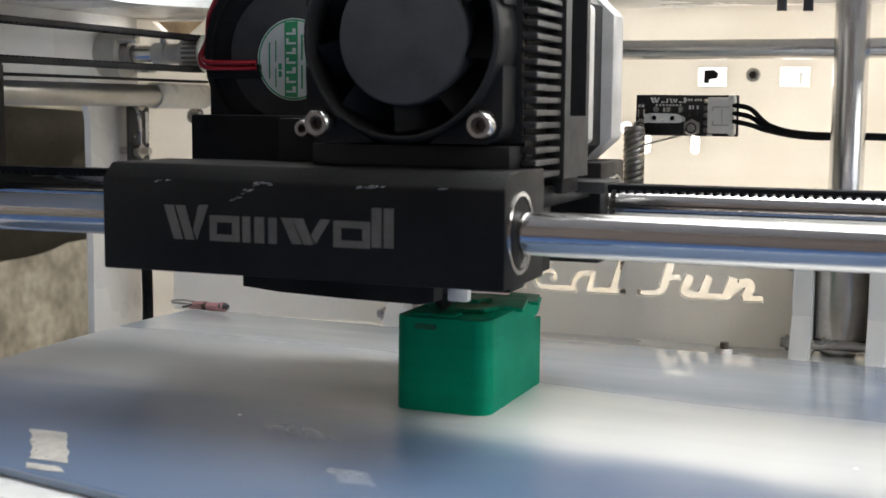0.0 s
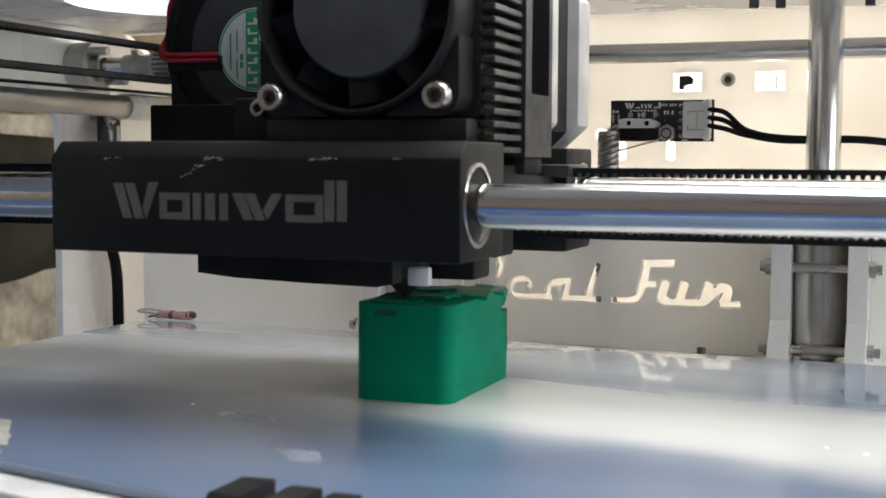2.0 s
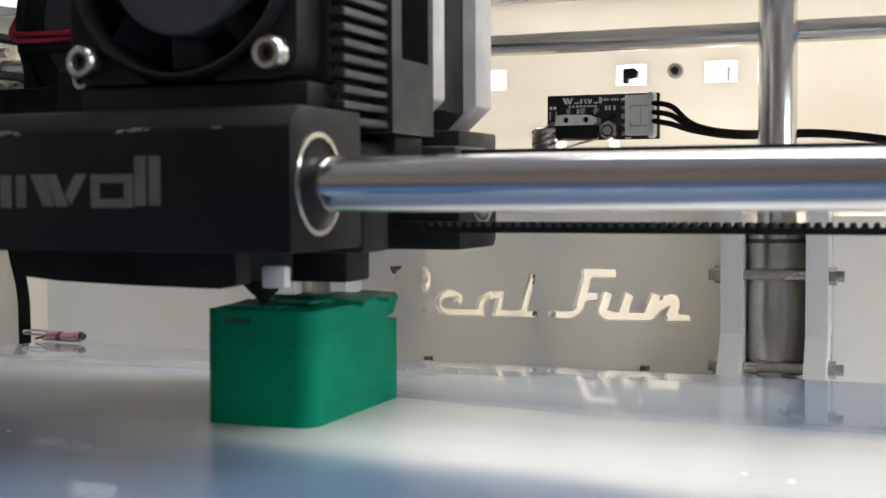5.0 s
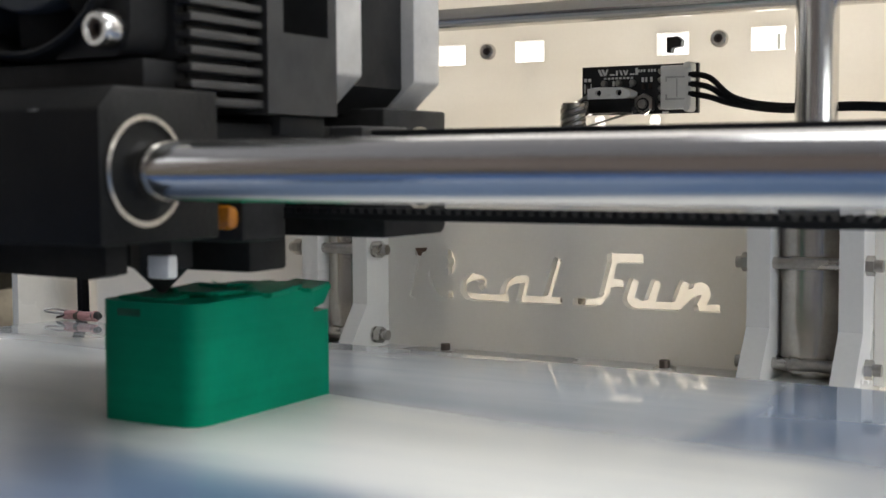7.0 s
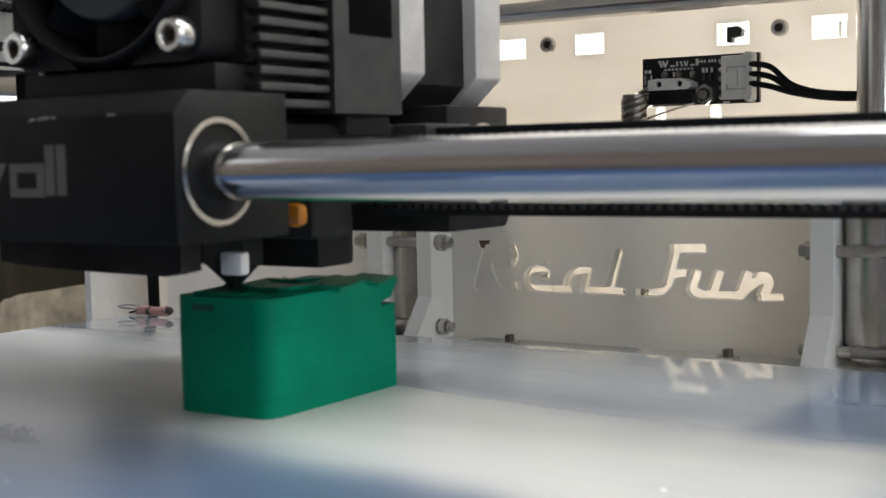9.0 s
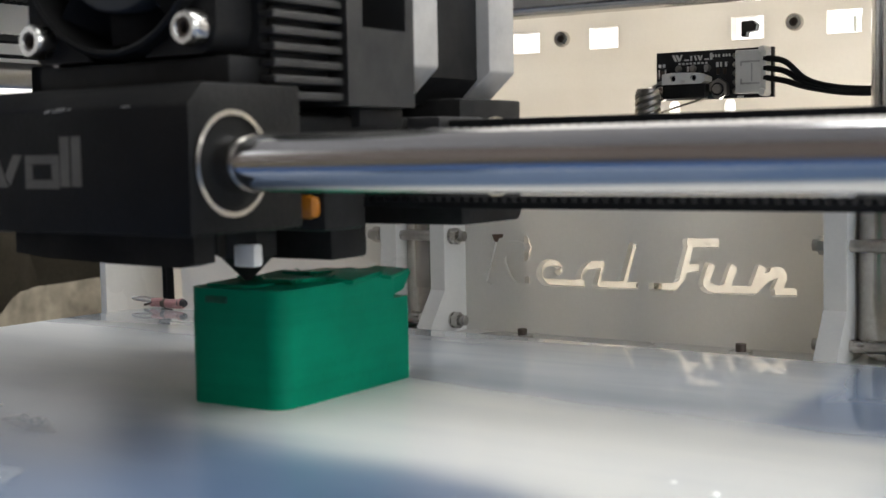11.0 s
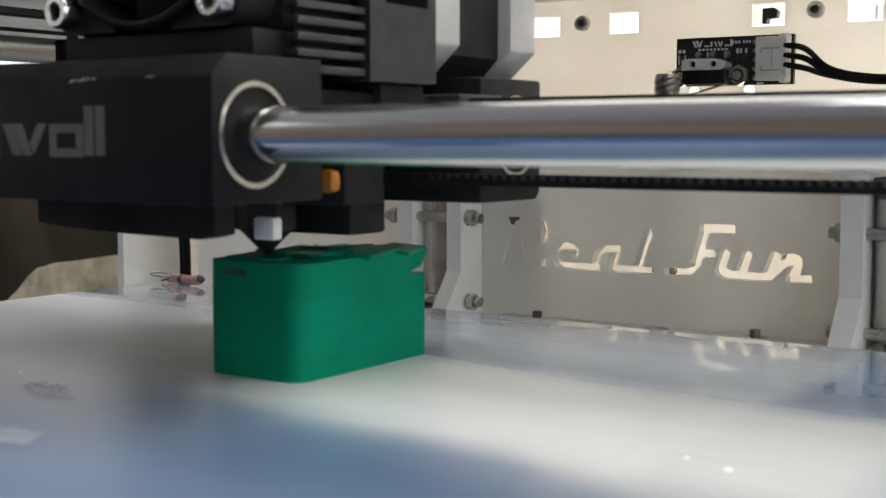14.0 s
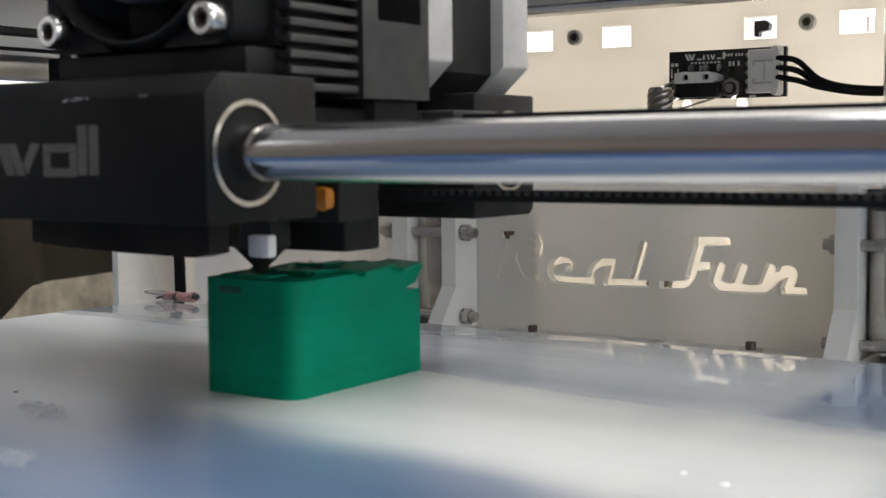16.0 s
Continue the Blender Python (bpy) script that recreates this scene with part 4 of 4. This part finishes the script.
CAP = [(X - 44, 60), (X - 38, 55.2), (X - 8, 55.2), (X - 1.0, 61.5), (X - 1.0, 92), (X - 9, 100), (X - 38, 100), (X - 44, 94)]
for y0, y1 in ((-30.3, -20.2), (-1.8, 8.2)):
    cap = prism(B(), CAP, "y", y0, y1)
    bmesh.ops.bevel(cap, geom=cap.edges[:], offset=0.5, segments=2, profile=0.5, affect="EDGES")
    part("end_cap", cap, ALUMINIUM, motor, "grey cast aluminium end cap")

# blower fan with label
BX, BZ = X - 84.5, 82.5
blower = part("blower_fan", cyl(B(), (BX, -13.5, BZ), (BX, 2, BZ), 25.5, 72), PLASTIC, head, "black blower fan")
part("outlet", box(B(), BX - 25.4, BX + 4, -13.3, 1.8, 56.2, 76, 1.5), PLASTIC, blower)
part("lip", ring(B(), (BX, -14.6, BZ), (BX, -13.5, BZ), 25.5, 23.6, 72), PLASTIC, blower)
part("cover", cyl(B(), (BX, -14.4, BZ), (BX, -13.5, BZ), 17.5, 64), HUB, blower)
part("bridge", box(B(), BX - 25, BX - 8, -14.9, -13.4, BZ - 6.5, BZ - 2.5, 0.4), PLASTIC, blower)
tag_ob = part("label", cyl(B(), (BX + 1.4, -14.8, BZ - 1.5), (BX + 1.4, -14.4, BZ - 1.5), 10.7, 56), LABEL, blower, "round white label with green band")
LX, LZ = BX + 1.4, BZ - 1.5
part("border", ring(B(), (LX, -14.9, LZ), (LX, -14.8, LZ), 10.4, 10.0, 56), LABEL_GREEN, tag_ob)
part("band", prism(B(), [(LX - 2.6, LZ - 9.6), (LX + 1.2, LZ - 9.9), (LX + 1.2, LZ + 9.9), (LX - 2.6, LZ + 9.6)], "y", -14.93, -14.8), LABEL_GREEN, tag_ob, smooth=False)
# white marks across the band, one for each unreadable character, and green print beside it
for k in range(7):
    z = LZ - 8.6 + 2.5 * k
    part("bar", box(B(), LX - 2.1, LX + 0.7, -15.0, -14.93, z, z + 0.55), LABEL, tag_ob, smooth=False)
    part("bar", box(B(), LX - 2.1 if k % 2 else LX - 0.3, LX - 1.4 if k % 2 else LX + 0.7, -15.0, -14.93, z + 0.6, z + 1.6), LABEL, tag_ob, smooth=False)
for x0, w, z0, z1 in ((-5.4, 0.3, -7.2, -2.2), (-5.4, 0.3, -0.6, 5.0), (-4.4, 0.9, -4.6, -3.0), (-4.4, 0.9, -2.6, -1.0), (-7.3, 0.35, -5, 4.4), (2.2, 0.5, -7.6, -1.5), (2.2, 0.5, -0.2, 6.4), (3.6, 0.35, -5.4, 6), (6.4, 1.6, 1.4, 5.6), (7.6, 1.0, -2.4, 1.0)):
    part("bar", box(B(), LX + x0, LX + x0 + w, -14.93, -14.8, LZ + z0, LZ + z1), LABEL_GREEN, tag_ob, smooth=False)
for k in range(2):
    z = BZ - 3.8 + 1.5 * k
    part("wire", tube(B(), [(BX - 9.6, -15.2, z), (BX - 18, -15.4, z), (BX - 25, -15.2, z + 0.4), (BX - 28 + k, -13, z + 3), (BX - 27.6 + k, -10, z + 8), (BX - 24 + k, -13.5, z + 16), (BX - 15, -14.6, BZ + 21 + k), (BX, -14.8, BZ + 25 + k), (BX + 22, -14.6, BZ + 27)], 0.65, 8), RED, blower)

# hot end
part("heater_block", box(B(), X - 35, X - 23.9, -46, -36, 32.1, 40, 0.6), ALUMINIUM, head, "bright aluminium heater block")
noz = part("nozzle", cyl(B(), (X - 29.6, -43.2, 22.4), (X - 29.6, -43.2, 27.0), 0.5, 28, 5.0), PLATE_METAL, head, "dark conical nozzle")
part("shank", cyl(B(), (X - 29.6, -43.2, 27.0), (X - 29.6, -43.2, 32), 5.6, 6), PLATE_METAL, noz)
part("heater_end", box(B(), X - 25.6, X - 20.6, -51.4, -48.9, 25.8, 29.9, 0.5), WHITE, noz, "bright white end piece")
lead = part("sensor_block", box(B(), X - 21, X - 5.6, -49.8, -38, 32.4, 47.4, 0.8), PLASTIC, head)
part("heater_tape", box(B(), X - 13, X - 5.9, -53, -49.9, 34.6, 38.8, 1.3), KAPTON, lead, "amber heat-proof tape")

set_back(head)

# ---- printed box ----
pbox = thing("printed_box", "green plastic printed box with a rough unfinished top", "printed box", (-11.5, -20, 0))
low = prism(B(), rounded(-23, 0, -40.2, 0, (3.5, 3.8, 0.8, 1.5), 8), "z", 0, 16.9)
part("body", low, GREEN, pbox)
part("rim", prism(B(), rounded(-22.95, -0.05, -40.12, -5.0, (3.5, 3.7, 0.5, 0.5), 8), "z", 16.9, 21.5), GREEN, pbox)
part("hook", prism(B(), [(-5.2, 17.4), (-1.6, 18.2), (1.2, 21.6), (-5.2, 21.6)], "x", -22.6, -0.3), GREEN, pbox)
# the slit is a thin patch; its shade is put into darker green
part("slit", box(B(), -18, -12.5, -40.25, -39.9, 18.8, 20.2, 0.2), material("slit_shade", (0.0, 0.10, 0.056), 0.7, vary=0.15), pbox)
for x0, x1, y0, y1, h, tilt in ((-21, -10, -37, -24, 0.5, 1.5), (-14, -4, -30, -18, 0.8, -2), (-8, 0.4, -22, -8, 0.9, 3), (-18, -9, -18, -6, 1.0, -3), (-7, 0.6, -10, 0.8, 0.7, 4), (-22, -14, -24, -12, 0.6, 2)):
    flake = box(B(), x0, x1, y0, y1, 0, h, 0.15, 1)
    bmesh.ops.rotate(flake, cent=((x0 + x1) / 2, (y0 + y1) / 2, 0), matrix=Euler((radians(tilt * 0.7), radians(tilt), radians(tilt * 4))).to_matrix(), verts=flake.verts)
    bmesh.ops.translate(flake, vec=(0, 0, 21.5), verts=flake.verts)
    part("flake", flake, GREEN, pbox)

# loose strands and curled scraps on the unfinished top
rng = random.Random(7)
for k in range(16):
    x, y = rng.uniform(-19, -3), rng.uniform(-36, -3)
    w, d, turn, tip = rng.uniform(2.5, 6.5), rng.uniform(0.8, 2.2), rng.uniform(-50, 50), rng.uniform(-9, 9)
    flake = B()
    rows = []
    for i in range(7):
        u = i / 6 - 0.5
        lift = 0.5 * (2 * u) ** 2 * rng.uniform(0.4, 1.3)
        rows.append([flake.verts.new((u * w, v * d + 0.25 * math.sin(5 * u + k), lift)) for v in (-0.5, 0.0, 0.5)])
    for p, q in zip(rows, rows[1:]):
        for j in range(2):
            flake.faces.new((p[j], p[j + 1], q[j + 1], q[j]))
    bmesh.ops.solidify(flake, geom=flake.faces[:], thickness=0.45)
    bmesh.ops.transform(flake, matrix=Matrix.Translation((x, y, 21.75 + rng.uniform(0, 0.5))) @ Euler((radians(tip), radians(tip * 0.6), radians(turn))).to_matrix().to_4x4(), verts=flake.verts)
    part("flake", flake, GREEN, pbox)

# stringy ribbons that curl up from the back half of the top
for k in range(9):
    x, y = rng.uniform(-17, -3), rng.uniform(-21, -4)
    turn, run, lift, w = rng.uniform(-0.9, 0.9), rng.uniform(4.0, 8.0), rng.uniform(0.25, 0.75), rng.uniform(1.6, 3.0)
    strip = B()
    rows = []
    for i in range(9):
        u = i / 8
        along, up = u * run, lift * math.sin(u * 2.2)
        rows.append([strip.verts.new((x + along * math.cos(turn) - v * w * math.sin(turn), y + along * math.sin(turn) * 0.6 + v * w * math.cos(turn), 21.9 + up + 0.25 * v)) for v in (-0.5, 0.5)])
    for p, q in zip(rows, rows[1:]):
        strip.faces.new((p[0], p[1], q[1], q[0]))
    bmesh.ops.solidify(strip, geom=strip.faces[:], thickness=0.5)
    part("flake", strip, GREEN, pbox)

# ---- small clip on the bed ----
clip = thing("plastic_clip", "small pink and grey plastic clip lying on the bed", "clip", (-136, 58, 0))
part("jaw", tube(B(), [(-139, 57, 2.3), (-136, 57.4, 2.5), (-133, 58, 2.2), (-128, 58.5, 2.4)], 0.75, 8), PINK, clip)
part("jaw", tube(B(), [(-141.5, 59, 0.75), (-138, 58.5, 0.9), (-132, 58, 0.8), (-126.5, 57.5, 0.95)], 0.7, 8), PINK, clip)
part("body", lathe(B(), (-139.5, 58.1, 1.6), (1, 0, 0), [(0.6, 0), (1.15, 1.2), (1.35, 4.0), (1.2, 7.5), (0.8, 10.0)], 14), PINK, clip)
part("spring", ring(B(), (-135.6, 58.1, 1.7), (-134.0, 58.1, 1.7), 1.5, 1.2, 16), SOCKET, clip, "dark coil spring")
part("wing", prism(B(), [(-144.5, 0.2), (-139.0, 1.2), (-138.4, 2.1), (-144.2, 0.9)], "y", 58.4, 59.2), SOCKET, clip)
part("tip", lathe(B(), (-129.2, 58.1, 1.9), (1, 0, 0), [(0.9, 0), (1.3, 0.8), (1.3, 2.6), (0.8, 3.4)], 14), DARK_METAL, clip, "dark tip")
part("ring", ring(B(), (-128.2, 58.1, 1.9), (-127.4, 58.1, 1.9), 1.5, 1.25, 18), PINK, clip)
part("handle", tube(B(), [(-137, 57.5, 2.6), (-142, 57, 3.3), (-146.5, 56.6, 3.0), (-147.6, 57.2, 2.4), (-146.5, 58.2, 2.0), (-138, 58.6, 1.8)], 0.35, 8), STEEL, clip, "bent wire handle")

FILM = material("clear_film", (0.85, 0.86, 0.86), 0.08, vary=0.03, scale=300, fine=700, bump=0.4, spec=1.0)
FILM.node_tree.nodes["Principled BSDF"].inputs["Alpha"].default_value = 0.16
# wrinkled pieces are loose film; the flat pale ones are painted reflections
for x, y, w, d, lean, flat in ((-33, -69, 12, 8, -9, 0), (-8, -95, 9, 7, -6, 0), (-74, -98, 9, 19, -15, 1), (-64.5, -111.6, 8, 3, -3, 1)):
    bm = B()
    rows = []
    for i in range(41):
        row = []
        for j in range(21):
            u, v = i / 40 - 0.5, j / 20 - 0.5
            p = Vector((x + u * w, y + v * d, 0.5))
            edge = max(0.0, 1 - (2 * abs(u)) ** 4) * max(0.0, 1 - (2 * abs(v)) ** 4)
            h = 0.12 + edge * (0.25 * abs(noise.noise(p * 0.3)) if flat else 1.1 * abs(noise.noise(p * 0.7)) + 1.1 * abs(noise.noise(p * 2.3)))
            ragged = (0.7 if flat else 1.6) * noise.noise(p * 0.35)
            row.append(bm.verts.new((p.x + v * lean + ragged, p.y + 0.6 * ragged, h)))
        rows.append(row)
    for a, c in zip(rows, rows[1:]):
        for j in range(20):
            bm.faces.new((a[j], a[j + 1], c[j + 1], c[j]))
    part("film_and_reflection", bm, PALE_REFLECTION if flat else FILM, bed, "pale patch painted as a reflection on the glass" if flat else "wrinkled clear film scrap", smooth=bool(flat))
for x, w in ((-4.4, 5.4), (5.2, 5.0), (13.0, 4.6)):
    y = -121.2 - 0.2135 * (x + 4.4)
    clip_body = B()
    prism(clip_body, [(y, 0.05), (y, 2.5), (y - 1, 3.0), (y - 11, 3.0), (y - 12, 2.2), (y - 12, -9.5), (y - 10.6, -9.5), (y - 10.6, 0.05)], "x", x, x + w)
    ob = part("bed_clip", clip_body, PLASTIC, bed, "black spring clip on the front edge")
    part("edge", box(B(), x - 0.1, x + w + 0.1, y - 0.1, y + 0.35, 0.05, 2.9, 0.12, 1), DULL_STEEL, ob)
# small drops in bright white, which stands in for their glints
for x, y, r in ((79.3, -51.5, 0.28), (86.5, -54.5, 0.36), (-52, -60, 0.25)):
    drop = lathe(B(), (x, y, 0.0), (0, 0, 1), [(r * 2, 0), (r * 1.7, r * 0.35), (r, r * 0.7), (r * 0.2, r * 0.8)], 14)
    part("glint_drop", drop, WHITE, bed, "glue drop with its glint put into white")

clip.location += Vector((-0.0065, 0.0125, -0.0011))
